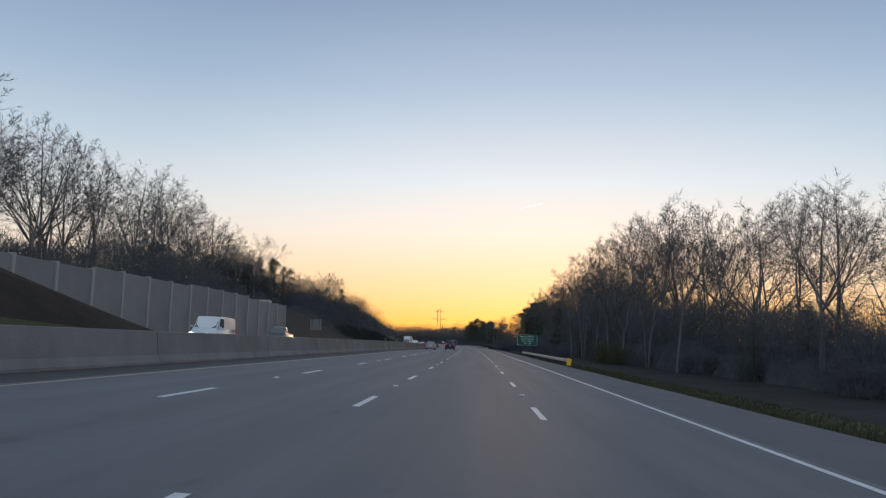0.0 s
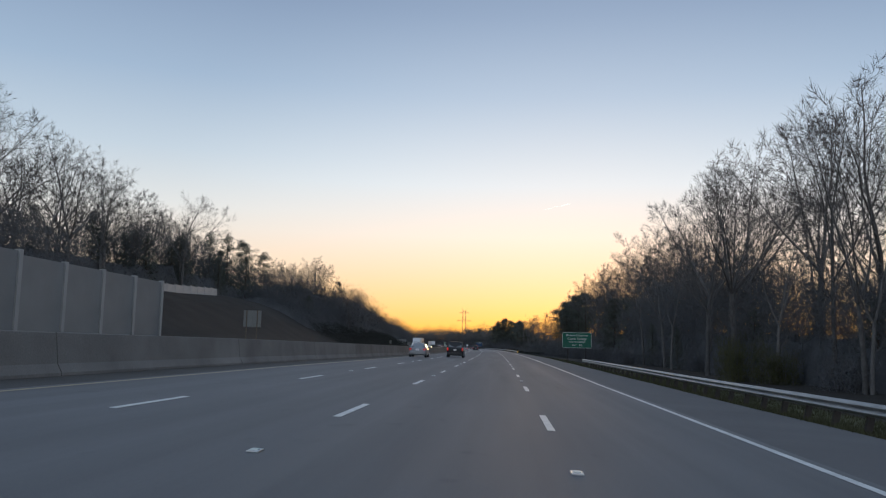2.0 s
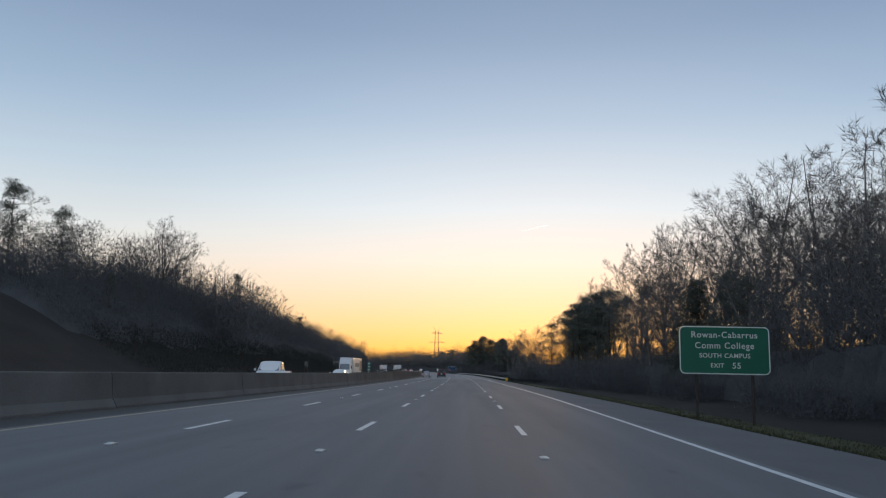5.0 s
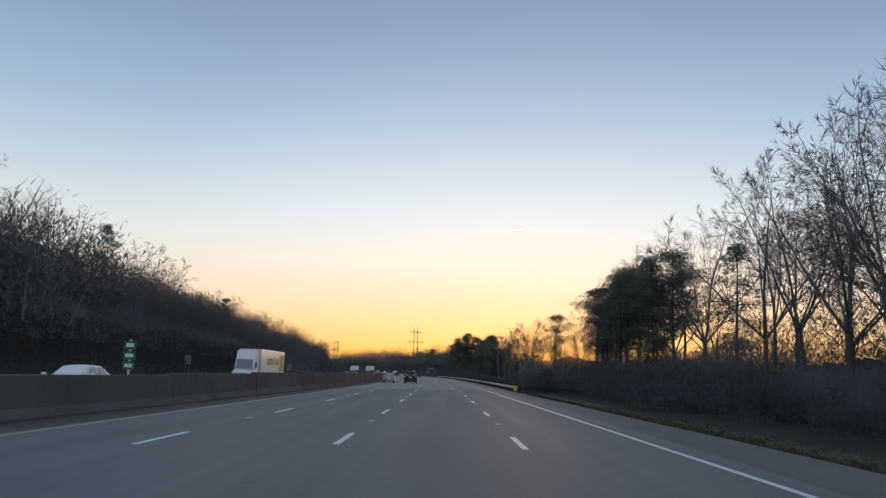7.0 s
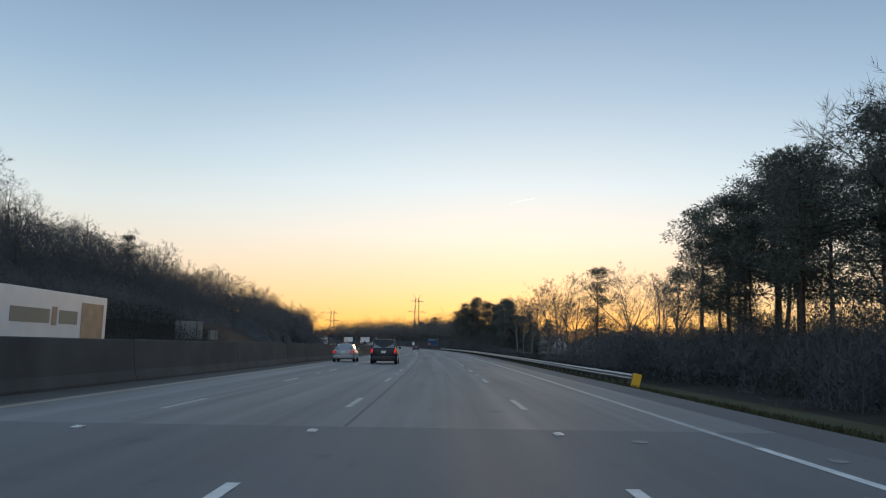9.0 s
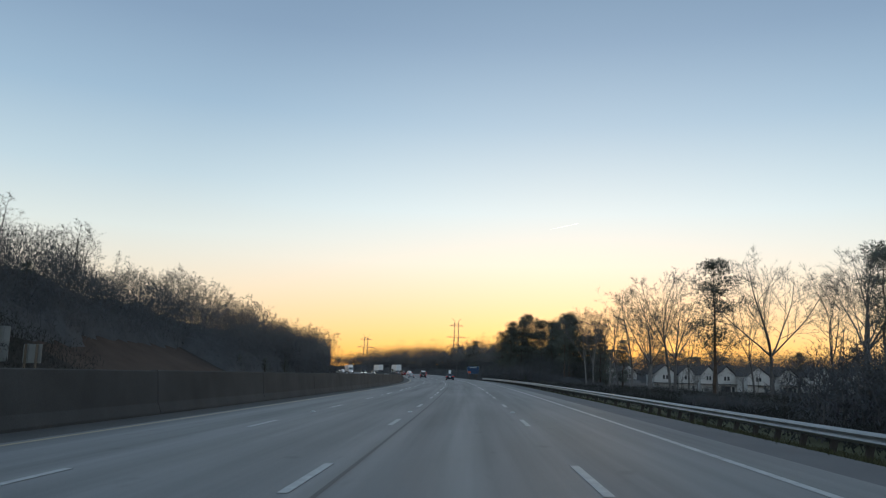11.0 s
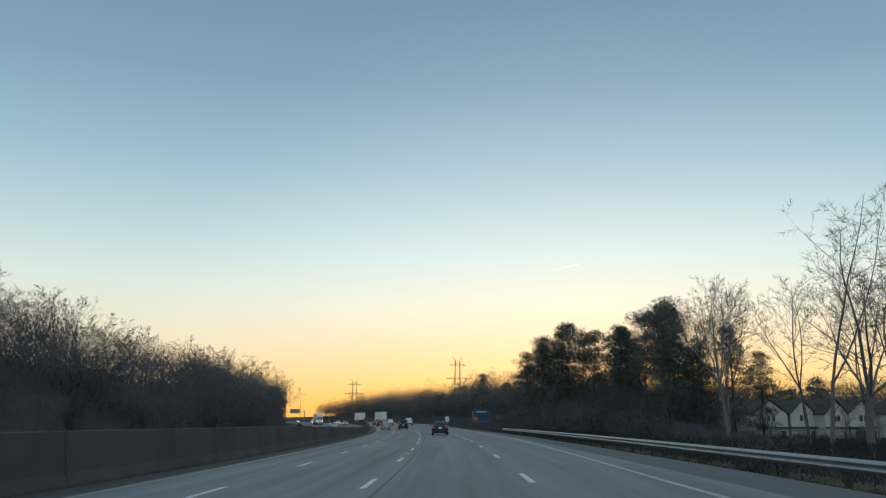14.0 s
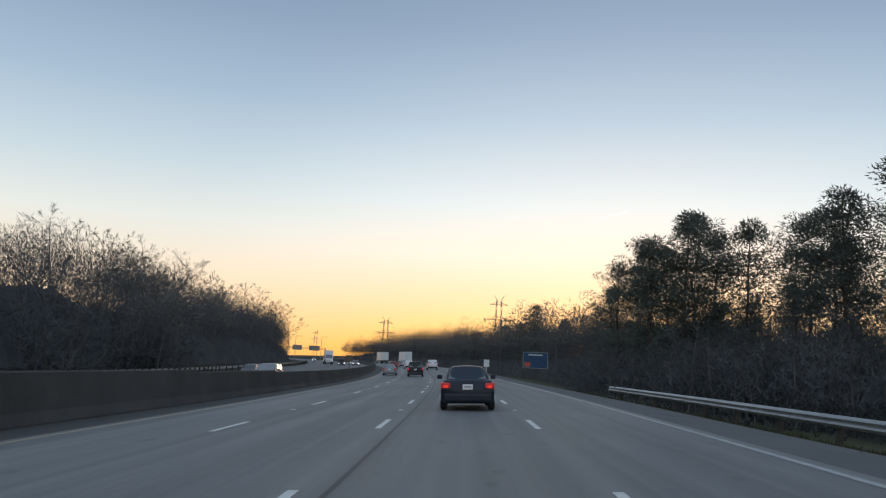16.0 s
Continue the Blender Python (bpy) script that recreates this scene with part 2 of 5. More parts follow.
def ground_z(s, o):
    z = road_z(s, o)
    if o > shoulder_edge(s):
        z -= lerp_table(s, ((330, 0.15), (450, 0.11), (510, 0.08))) * min(o - shoulder_edge(s), 3.0)
    if o > 8.0:
        dip = lerp_table(s, ((330, 0.0), (420, 1.6), (640, 1.6), (760, 0.0)))
        z -= 0.6 * smooth((o - 8) / 7) + dip * smooth((o - 15) / 40) - lerp_table(o, ((8, 0), (110, 0.6), (250, 5), (520, 12)))
    if o < -28.5:
        z += hill(s) * smooth((-28.5 - o) / 26) + max(0, (-55 - o)) * 0.02
        z += max(0.0, min(82 - s, 60)) * 0.15 * smooth((-28.5 - o) / 4.5)
    return z


def at(s, o, z=None, lift=0.0):
    i = min(max(int((s + 300) / STEP), 0), len(AXIS) - 2)
    (x0, y0), (x1, y1) = AXIS[i], AXIS[i + 1]
    f = (s + 300) / STEP - i
    ux, uy = (x1 - x0) / STEP, (y1 - y0) / STEP
    return Vector((x0 + (x1 - x0) * f + o * uy, y0 + (y1 - y0) * f - o * ux, (ground_z(s, o) if z is None else z) + lift))


def turn_at(s):
    i = min(max(int((s + 300) / STEP), 0), len(AXIS) - 2)
    (x0, y0), (x1, y1) = AXIS[i], AXIS[i + 1]
    return math.degrees(math.atan2(-(x1 - x0), y1 - y0))


# ---- mesh helpers ----
def mesh_from(name, verts, faces, mats, index=None, shade=False):
    me = bpy.data.meshes.new(name)
    me.from_pydata([tuple(v) for v in verts], [], faces)
    for m in mats if isinstance(mats, (list, tuple)) else [mats]:
        me.materials.append(m)
    if index:
        me.polygons.foreach_set("material_index", index)
    if shade:
        me.polygons.foreach_set("use_smooth", [True] * len(me.polygons))
    me.update()
    return me


def part(name, bm, mat, parent=None, label="", smooth_shade=False):
    me = bpy.data.meshes.new(name)
    bm.normal_update()
    bm.to_mesh(me)
    bm.free()
    me.materials.append(mat)
    if smooth_shade:
        me.polygons.foreach_set("use_smooth", [True] * len(me.polygons))
    ob = new(name, me)
    ob.parent = parent
    if label:
        tagged(ob, label)
    return ob


def thing(name, label, category, group="", kind="", place=None):
    ob = new(name)
    tagged(ob, label, category, group, kind)
    if place is not None:
        ob.matrix_basis = place
    return ob


def box(bm, x0, x1, y0, y1, z0, z1, bevel=0.0):
    res = bmesh.ops.create_cube(bm, size=1.0)
    vs = res["verts"]
    for v in vs:
        v.co = Vector((x0 + (v.co.x + 0.5) * (x1 - x0), y0 + (v.co.y + 0.5) * (y1 - y0), z0 + (v.co.z + 0.5) * (z1 - z0)))
    if bevel:
        es = list({e for v in vs for e in v.link_edges})
        bmesh.ops.bevel(bm, geom=es, offset=bevel, segments=2, affect="EDGES", profile=0.6)
    return bm


def strip(name, s0, s1, step, cols, mat, kind="structure", label="", category="", lift=0.0, zf=None):
    """A ribbon along the road through the given offsets."""
    n = max(1, int(math.ceil((s1 - s0) / step)))
    verts, faces = [], []
    for i in range(n + 1):
        s = s0 + (s1 - s0) * i / n
        for o in cols:
            verts.append(at(s, o, zf(s, o) if zf else None, lift))
    k = len(cols)
    for i in range(n):
        for j in range(k - 1):
            a = i * k + j
            faces.append((a, a + 1, a + k + 1, a + k))
    me = mesh_from(name, verts, faces, mat)
    along = me.uv_layers.new(name="along")        # u across, v along the road, in metres
    flat = []
    for i in range(n):
        sa, sb = s0 + (s1 - s0) * i / n, s0 + (s1 - s0) * (i + 1) / n
        for j in range(k - 1):
            flat += [cols[j], sa, cols[j + 1], sa, cols[j + 1], sb, cols[j], sb]
    along.data.foreach_set("uv", flat)
    ob = new(name, me)
    return tagged(ob, label, category, kind=kind)


def extrude_along(s0, s1, step, profile, closed=True, drift=None):
    """Sweeps a profile of (offset, height over the ground) along the road; returns vertices and faces."""
    n = max(1, int(math.ceil((s1 - s0) / step)))
    verts, faces, k = [], [], len(profile)
    for i in range(n + 1):
        s = s0 + (s1 - s0) * i / n
        side = drift(s) if drift else 0.0
        base = ground_z(s, profile[0][0] + side)
        for o, z in profile:
            verts.append(at(s, o + side, base + z))
    for i in range(n):
        for j in range(k if closed else k - 1):
            a, b = i * k + j, i * k + (j + 1) % k
            faces.append((a, b, b + k, a + k))
    if closed:
        faces.append(tuple(range(k)))
        faces.append(tuple(n * k + j for j in reversed(range(k))))
    return verts, faces


# ---- ground, road and shoulders ----
E_LINE, R_LINE, L_LINE, M_LINE, Y_LINE = 4.3, 1.05, -2.56, -6.0, -8.9
BARRIER_O = -10.9
OPP_EDGE = -28.0
cols = [-900, -500, -300, -200, -150, -110, -90, -75, -65, -58, -52, -47, -43, -40, -37, -35, -33.5, -32, -31, -30, -29, -28, -22, -14, -5, 4.6, 5.6, 6.1, 6.6, 7.1, 7.6, 8.1, 8.6, 9.2, 10, 11, 12.5, 14, 16, 20, 28, 40, 60, 90, 140, 200, 320, 520, 900]
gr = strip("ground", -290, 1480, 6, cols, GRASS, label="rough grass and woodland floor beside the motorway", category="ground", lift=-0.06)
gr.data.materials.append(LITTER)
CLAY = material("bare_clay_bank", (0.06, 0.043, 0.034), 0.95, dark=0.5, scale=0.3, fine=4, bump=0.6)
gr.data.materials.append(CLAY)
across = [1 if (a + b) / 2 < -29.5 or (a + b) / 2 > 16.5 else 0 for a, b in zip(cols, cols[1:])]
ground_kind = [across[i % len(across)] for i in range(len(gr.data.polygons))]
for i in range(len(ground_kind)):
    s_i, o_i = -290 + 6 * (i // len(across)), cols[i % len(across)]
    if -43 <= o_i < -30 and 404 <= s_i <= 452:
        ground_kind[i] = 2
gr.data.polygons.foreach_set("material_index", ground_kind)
far = bmesh.new()
bmesh.ops.create_circle(far, cap_ends=True, radius=4500, segments=64)
tagged(part("ground_far", far, LITTER), "dark open land reaching to the horizon", "ground", kind="structure").location = (0, 400, -9)
CHANGE = 290.0
strip("road", -290, CHANGE, 4, [Y_LINE - 0.3, M_LINE, L_LINE, R_LINE, E_LINE + 0.3], ASPHALT, label="dark asphalt carriageway with four lanes", category="road")
strip("road_concrete", CHANGE, 1400, 4, [Y_LINE - 0.3, M_LINE, L_LINE, R_LINE, E_LINE + 0.3], CONCRETE_ROAD, label="lighter worn concrete carriageway with four lanes", category="road")
sh_v, sh_f = [], []
for i in range(423):
    s_i = -290 + 4.0 * i
    a_i, b_i = E_LINE + 0.3, shoulder_edge(s_i) + 0.05 * math.sin(s_i * 1.3)
    sh_v += [at(s_i, a_i), at(s_i, (a_i + b_i) / 2), at(s_i, b_i, road_z(s_i, b_i)), at(s_i, b_i + 0.03, road_z(s_i, b_i) - 0.12)]
    if i:
        sh_f += [(4 * i - 4 + j, 4 * i - 3 + j, 4 * i + 1 + j, 4 * i + j) for j in range(3)]
tagged(new("shoulder", mesh_from("shoulder", sh_v, sh_f, SHOULDER)), "paved asphalt hard shoulder", "shoulder", kind="structure")
strip("shoulder_median", -290, 1400, 4, [BARRIER_O - 0.25, Y_LINE - 0.3], DARK_SHOULDER, label="paved inner shoulder beside the median barrier", category="shoulder")
strip("road_opposite", -290, 1400, 4, [OPP_EDGE, -22, -17, BARRIER_O - 0.25], ASPHALT, label="asphalt carriageway of the opposite direction", category="road", lift=-0.01)
n_e = 420
edge_v = [at(-280 + 4.0 * i, edge_of(-280 + 4.0 * i) + d, None, 0.006) for i in range(n_e) for d in (-0.07, 0.07)]
tagged(new("edge_line", mesh_from("edge_line", edge_v, [(2 * i, 2 * i + 1, 2 * i + 3, 2 * i + 2) for i in range(n_e - 1)], [WHITE_LINE, WORN_LINE], [0 if -280 + 4 * i < CHANGE - 4 else 1 for i in range(n_e - 1)])), "solid white edge line", "road marking", kind="structure")
strip("edge_line_yellow", -290, 1400, 4, [Y_LINE - 0.07, Y_LINE + 0.07], YELLOW_LINE, label="solid faded yellow edge line", category="road marking", lift=0.006)

# ---- road markings, barrier, guardrails ----
# tinted glass; the sky seen in it is put into the grey base colour
CAR_GLASS = material("tinted_sky_grey_glass", (0.11, 0.118, 0.125), 0.06, dark=0.9, bump=0.0)
CAR_GLASS.node_tree.nodes["Principled BSDF"].inputs["Specular IOR Level"].default_value = 0.9
RUBBER = material("tyre_rubber", (0.02, 0.02, 0.021), 0.85, dark=0.7)
RIM = material("alloy_rim", (0.45, 0.46, 0.47), 0.35, 0.8, dark=0.8)
BLACK_TRIM = material("black_plastic_trim", (0.025, 0.025, 0.027), 0.6, dark=0.8)
TAIL = material("lit_red_tail_lamp", (0.75, 0.03, 0.025), 0.25, dark=0.9, bump=0.0, emit=0.6)
TAIL_OFF = material("red_reflector", (0.4, 0.02, 0.015), 0.3, dark=0.9, bump=0.0, emit=0.25)
HEAD = material("lit_headlamp", (1.0, 0.97, 0.9), 0.3, dark=0.95, bump=0.0, emit=6.0)
PLATE = material("white_licence_plate", (0.7, 0.68, 0.68), 0.5, dark=0.9)
SEAL = material("crack_sealant", (0.03, 0.03, 0.032), 0.6, dark=0.7)
PATCH = material("pale_road_patch", (0.2, 0.197, 0.19), 0.8, dark=0.7, scale=4)
SIDING = material("pale_house_siding", (0.40, 0.397, 0.385), 0.75, dark=0.75, scale=0.5, fine=8, spread=0.3)
ROOF = material("dark_shingle_roof", (0.06, 0.058, 0.06), 0.9, dark=0.6, scale=0.8, fine=14)
DARK_PANE = material("dark_window_pane", (0.04, 0.045, 0.05), 0.1, dark=0.9, bump=0.0)
GARAGE = material("garage_door_panel", (0.30, 0.30, 0.29), 0.6, dark=0.8)
PYLON = material("pylon_steel", (0.20, 0.19, 0.18), 0.6, 0.4, dark=0.8)
PLANK_WHITE = material("white_vinyl_fence", (0.33, 0.33, 0.33), 0.6, dark=0.8)
# sunlight on the contrail is put in as emission
CONTRAIL = material("self_lit_contrail", (1.0, 0.93, 0.85), 0.9, dark=0.98, bump=0.0, emit=0.9)
LOGO_ORANGE = material("orange_logo_sheet", (0.55, 0.12, 0.05), 0.5, dark=0.85)
LETTER = material("white_sign_letters", (0.55, 0.6, 0.57), 0.5, dark=0.9)
LOGO_DARK = material("grey_green_trailer_print", (0.10, 0.13, 0.12), 0.5, dark=0.85)
PRINT_BROWN = material("brown_trailer_print", (0.24, 0.17, 0.12), 0.5, dark=0.5, scale=1.2)


def paint(name, color, rough=0.3, metal=0.3):
    m = material(name, color, rough, metal, dark=0.85, scale=1.0, fine=60, bump=0.02)
    m.node_tree.nodes["Principled BSDF"].inputs["Coat Weight"].default_value = 0.06
    m.node_tree.nodes["Principled BSDF"].inputs["Specular IOR Level"].default_value = 0.35
    m.node_tree.nodes["Principled BSDF"].inputs["Coat Roughness"].default_value = 0.08
    return m


def lay(s, o, lift=0.0, along=0.0):
    """A pose on the road surface: y along the road, tilted with the crossfall."""
    tilt = math.degrees(math.atan((ground_z(s, o + 0.5) - ground_z(s, o - 0.5))))
    p = at(s, o, None, lift)
    return pose(p.x, p.y, p.z, 0, -tilt, turn_at(s) + along)


def ridged(w, l, h):
    bm = bmesh.new()
    box(bm, -w / 2, w / 2, -l / 2, l / 2, 0, h)
    return bm


dash_mesh = None
for name, off in (("lane_line", R_LINE), ("lane_line", L_LINE), ("lane_line", M_LINE)):
    line = thing(name, "dashed white lane line on the carriageway", "road marking", group="dashed lane lines", kind="structure")
    k = -6
    while 15 + 12.19 * k < 760:
        sc = 15 + 12.19 * k
        if dash_mesh is None:
            d = part("dash", ridged(0.13, 3.05, 0.006), WHITE_LINE, line)
            dash_mesh = d.data
            worn_mesh = dash_mesh.copy()
            worn_mesh.materials.clear()
            worn_mesh.materials.append(WORN_LINE)
        else:
            d = new("dash", dash_mesh)
            d.parent = line
        if 292 < sc < 385:
            d.data = worn_mesh
        d.matrix_basis = lay(sc + (-1.0 if off == M_LINE else 0.0), off, 0.004)
        k += 1

marker = None
for off in (R_LINE, L_LINE, M_LINE):
    for k in range(-2, 30):
        m = lay(15 + 12.19 * (2 * k) + 6.1, off, 0.0)
        if marker is None:
            marker = thing("road_stud", "raised reflective road stud between lane dashes", "road stud", group="raised road studs", place=m)
            bm = bmesh.new()
            box(bm, -0.07, 0.07, -0.12, 0.12, 0, 0.02, 0.006)
            part("casting", bm, STEEL, marker)
            bm = bmesh.new()
            box(bm, -0.04, 0.04, -0.05, 0.05, 0.02, 0.032)
            part("reflector", bm, LETTER, marker, "white reflector block")
        else:
            copy_thing(marker, m)

strip("crack_seal", CHANGE, 1000, 4, [L_LINE + 0.36, L_LINE + 0.43], SEAL, label="dark sealed joint along the lane", category="joint", lift=0.005)
prng = random.Random(5)
for i in range(11):
    s_p, o_p = 266 + i * 2.3 + prng.uniform(-0.8, 0.8), 2.0 + 1.6 * prng.random() + (0.9 if i % 3 == 0 else 0)
    bm = bmesh.new()
    n, r = 9, prng.uniform(0.07, 0.2)
    vs = [bm.verts.new((math.cos(w * 2 * math.pi / n) * r * prng.uniform(0.6, 1.2), math.sin(w * 2 * math.pi / n) * r * 1.8 * prng.uniform(0.6, 1.2), 0)) for w in range(n)]
    f = bm.faces.new(vs)
    bmesh.ops.extrude_face_region(bm, geom=[f])
    for v in bm.verts:
        if v not in vs:
            v.co.z = 0.006
    ob = part("road_patch", bm, PATCH)
    ob.matrix_basis = lay(s_p, o_p, 0.004)
    tagged(ob, "pale irregular filler patch on the asphalt", "road patch", "pale patches on the asphalt")

barrier = thing("median_barrier", "stained grey concrete median barrier with open joints", "barrier", kind="structure")
SHAPE = ((-0.34, 0.0), (-0.34, 0.08), (-0.22, 0.30), (-0.13, 1.05), (-0.11, 1.07), (0.11, 1.07), (0.13, 1.05), (0.22, 0.30), (0.34, 0.08), (0.34, 0.0))
s_b = -60.0
while s_b < 1100:
    length = 14.0 if s_b < 620 else 40.0
    taller = lerp_table(s_b, ((225, 1.0), (275, 1.27), (360, 1.36), (470, 1.4), (530, 1.0)))
    v, f = extrude_along(s_b + 0.025, s_b + length - 0.025, 3.5, [(BARRIER_O + o, z * taller - 0.02) for o, z in SHAPE])
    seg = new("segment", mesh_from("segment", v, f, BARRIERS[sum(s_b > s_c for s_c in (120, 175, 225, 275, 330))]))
    seg.parent = barrier
    s_b += length


def guardrail(s0, s1, o, end_marker, drift=lambda s: 0.0):
    rail = thing("guardrail", "galvanised steel W-beam guardrail on weathered posts", "guardrail", group="guardrails beside the shoulder")
    W = ((0.0, 0.42), (-0.05, 0.46), (-0.08, 0.50), (-0.05, 0.545), (-0.01, 0.575), (-0.05, 0.605), (-0.08, 0.65), (-0.05, 0.69), (0.0, 0.73))
    prof = [(o + a, z) for a, z in W] + [(o + a + 0.012, z) for a, z in reversed(W)]
    v, f = extrude_along(s0, s1, 3.8, prof, drift=drift)
    b = new("beam", mesh_from("beam", v, f, RAIL))
    b.parent = rail
    post = None
    s = s0 + 0.6
    while s < s1:
        m = lay(s, o + 0.12 + drift(s))
        if post is None:
            bm = bmesh.new()
            box(bm, -0.02, 0.13, -0.07, 0.07, -0.5, 0.72, 0.01)
            post = part("post", bm, RAIL_POST, rail)
            p = post
        else:
            p = new("post", post.data)
            p.parent = rail
        p.matrix_basis = m
        s += 1.905 * (1 if s < s0 + 60 else 2)
    if end_marker:
        bm = bmesh.new()
        box(bm, -0.26, 0.16, -0.05, 0.0, 0.06, 0.76, 0.02)
        p = part("end_plate", bm, YELLOW, rail, "yellow reflective end plate")
        p.matrix_basis = lay(s0 - 0.45, o + drift(s0))
        bm = bmesh.new()
        box(bm, -0.12, 0.12, 0.0, 0.75, 0.44, 0.74, 0.03)
        p = part("impact_head", bm, STEEL, rail, "square steel impact head")
        p.matrix_basis = lay(s0 - 0.45, o + drift(s0))
    return rail


guardrail(76.2, 143, 8.6, True)
guardrail(316.5, 533, 8.75, True)
guardrail(140, 236, -28.9, False)
guardrail(524, 760, -28.9, False)

# ---- walls on the left ----
noise_wall = thing("wall_noise", "tall grey precast concrete noise wall with posts", "noise wall", kind="structure")
WO, pitch_w = -33.6, 6.1
edges = [139.2 - pitch_w * i for i in range(0, 16)]
bm = bmesh.new()
box(bm, -0.22, 0.22, -0.22, 0.22, -1.0, 7.4, 0.02)
post_mesh = None
for i, se in enumerate(edges):
    top = 7.0 if i < 4 else 7.25 if i < 8 else 7.0 if i < 12 else 6.7
    base_z = 0.0
    p = part("post", bm, WALL_POST, noise_wall) if post_mesh is None else new("post", post_mesh)
    post_mesh = p.data
    p.parent = noise_wall
    q = at(se, WO, 0.0)
    p.matrix_basis = pose(q.x, q.y, top - 7.3, 0, 0, turn_at(se))
    if i + 1 < len(edges):
        for z0, z1 in ((-0.6, top - 0.02),):
            pm = bmesh.new()
            box(pm, -0.09, 0.09, -pitch_w + 0.22, -0.22, z0, z1, 0.015)
            pp = part("panel", pm, WALL_PANEL, noise_wall)
            pp.matrix_basis = pose(q.x, q.y, 0, 0, 0, turn_at(se))

hill_fence = thing("wall_hilltop", "low pale panel wall along the crest of the bank", "wall", kind="structure")
for i in range(19):
    s_f = 148 + i * 3.5
    z_f = ground_z(s_f, -54)
    pm = bmesh.new()
    box(pm, -0.06, 0.06, 0.12, 3.38, -0.6, 1.2, 0.02)
    pp = part("panel", pm, PLANK_WHITE, hill_fence)
    q = at(s_f, -54, z_f)
    pp.matrix_basis = pose(q.x, q.y, q.z, 0, 0, turn_at(s_f))
    pm = bmesh.new()
    box(pm, -0.12, 0.12, -0.12, 0.12, -0.8, 1.3, 0.02)
    pp = part("post", pm, PLANK_WHITE, hill_fence)
    pp.matrix_basis = pose(q.x, q.y, q.z, 0, 0, turn_at(s_f))


# ---- signs ----
def rounded(w, h, r, thick, n=5):
    bm = bmesh.new()
    pts = []
    for cx, cz, a0 in ((w / 2 - r, h / 2 - r, 0), (-w / 2 + r, h / 2 - r, 90), (-w / 2 + r, -h / 2 + r, 180), (w / 2 - r, -h / 2 + r, 270)):
        for i in range(n + 1):
            a = radians(a0 + 90 * i / n)
            pts.append((cx + r * math.cos(a), cz + r * math.sin(a)))
    front = [bm.verts.new((x, 0, z)) for x, z in pts]
    back = [bm.verts.new((x, thick, z)) for x, z in pts]
    bm.faces.new(front)
    bm.faces.new(list(reversed(back)))
    for i in range(len(pts)):
        j = (i + 1) % len(pts)
        bm.faces.new((front[j], front[i], back[i], back[j]))
    bmesh.ops.recalc_face_normals(bm, faces=bm.faces)
    return bm


def ring(w, h, r, band, thick):
    """A rounded border band standing on a sign's face."""
    bm = bmesh.new()
    loops = []
    for ww, hh, rr in ((w, h, r), (w - 2 * band, h - 2 * band, max(r - band, 0.02))):
        pts = []
        for cx, cz, a0 in ((ww / 2 - rr, hh / 2 - rr, 0), (-ww / 2 + rr, hh / 2 - rr, 90), (-ww / 2 + rr, -hh / 2 + rr, 180), (ww / 2 - rr, -hh / 2 + rr, 270)):
            for i in range(6):
                a = radians(a0 + 18 * i)
                pts.append((cx + rr * math.cos(a), cz + rr * math.sin(a)))
        loops.append(pts)
    a = [[bm.verts.new((x, y, z)) for x, z in lp] for lp in loops for y in (0.0, thick)]
    n = len(loops[0])
    for i in range(n):
        j = (i + 1) % n
        for p, q in ((0, 2), (1, 3), (0, 1), (2, 3)):
            bm.faces.new((a[p][i], a[p][j], a[q][j], a[q][i]))
    bmesh.ops.recalc_face_normals(bm, faces=bm.faces)
    return bm


def lettering(words, size, x, z, parent, mat, name="lettering"):
    cu = bpy.data.curves.new("text", "FONT")
    cu.body, cu.size, cu.align_x, cu.align_y, cu.extrude, cu.offset = words, size, "CENTER", "CENTER", 0.006, 0.004
    cu.space_character = 1.12
    tmp = bpy.data.objects.new("text", cu)
    scene.collection.objects.link(tmp)
    me = bpy.data.meshes.new_from_object(tmp.evaluated_get(bpy.context.evaluated_depsgraph_get()))
    bpy.data.objects.remove(tmp)
    me.materials.clear()
    me.materials.append(mat)
    ob = new(name, me)
    ob.parent = parent
    ob.matrix_basis = pose(x, -0.012, z, 90, 0, 0)
    return ob


def sign_posts(parent, xs, z0, z1, mat=STEEL):
    for x in xs:
        bm = bmesh.new()
        box(bm, x - 0.07, x + 0.07, 0.06, 0.20, z0, z1, 0.01)
        part("post", bm, mat, parent)


gs = at(198.6, 13.75, 2.72)
guide = thing("guide_sign", "large green road sign with white rounded border and letters", "road sign", place=pose(gs.x, gs.y, gs.z, 0, 0, turn_at(198)))
part("panel", rounded(4.9, 2.62, 0.3, 0.05), SIGN_GREEN, guide)
b_ = part("border", ring(4.86, 2.58, 0.28, 0.055, 0.012), LETTER, guide, "white border band")
b_.location.y = -0.010
lettering("Rowan-Cabarrus", 0.47, 0.0, 0.82, guide, LETTER)
lettering("Comm College", 0.47, 0.0, 0.24, guide, LETTER)
lettering("SOUTH CAMPUS", 0.34, 0.0, -0.30, guide, LETTER)
lettering("EXIT", 0.32, -0.42, -0.83, guide, LETTER)
lettering("55", 0.46, 0.62, -0.83, guide, LETTER)
sign_posts(guide, (-1.5, 1.5), -4.2, 1.2, RAIL_POST)

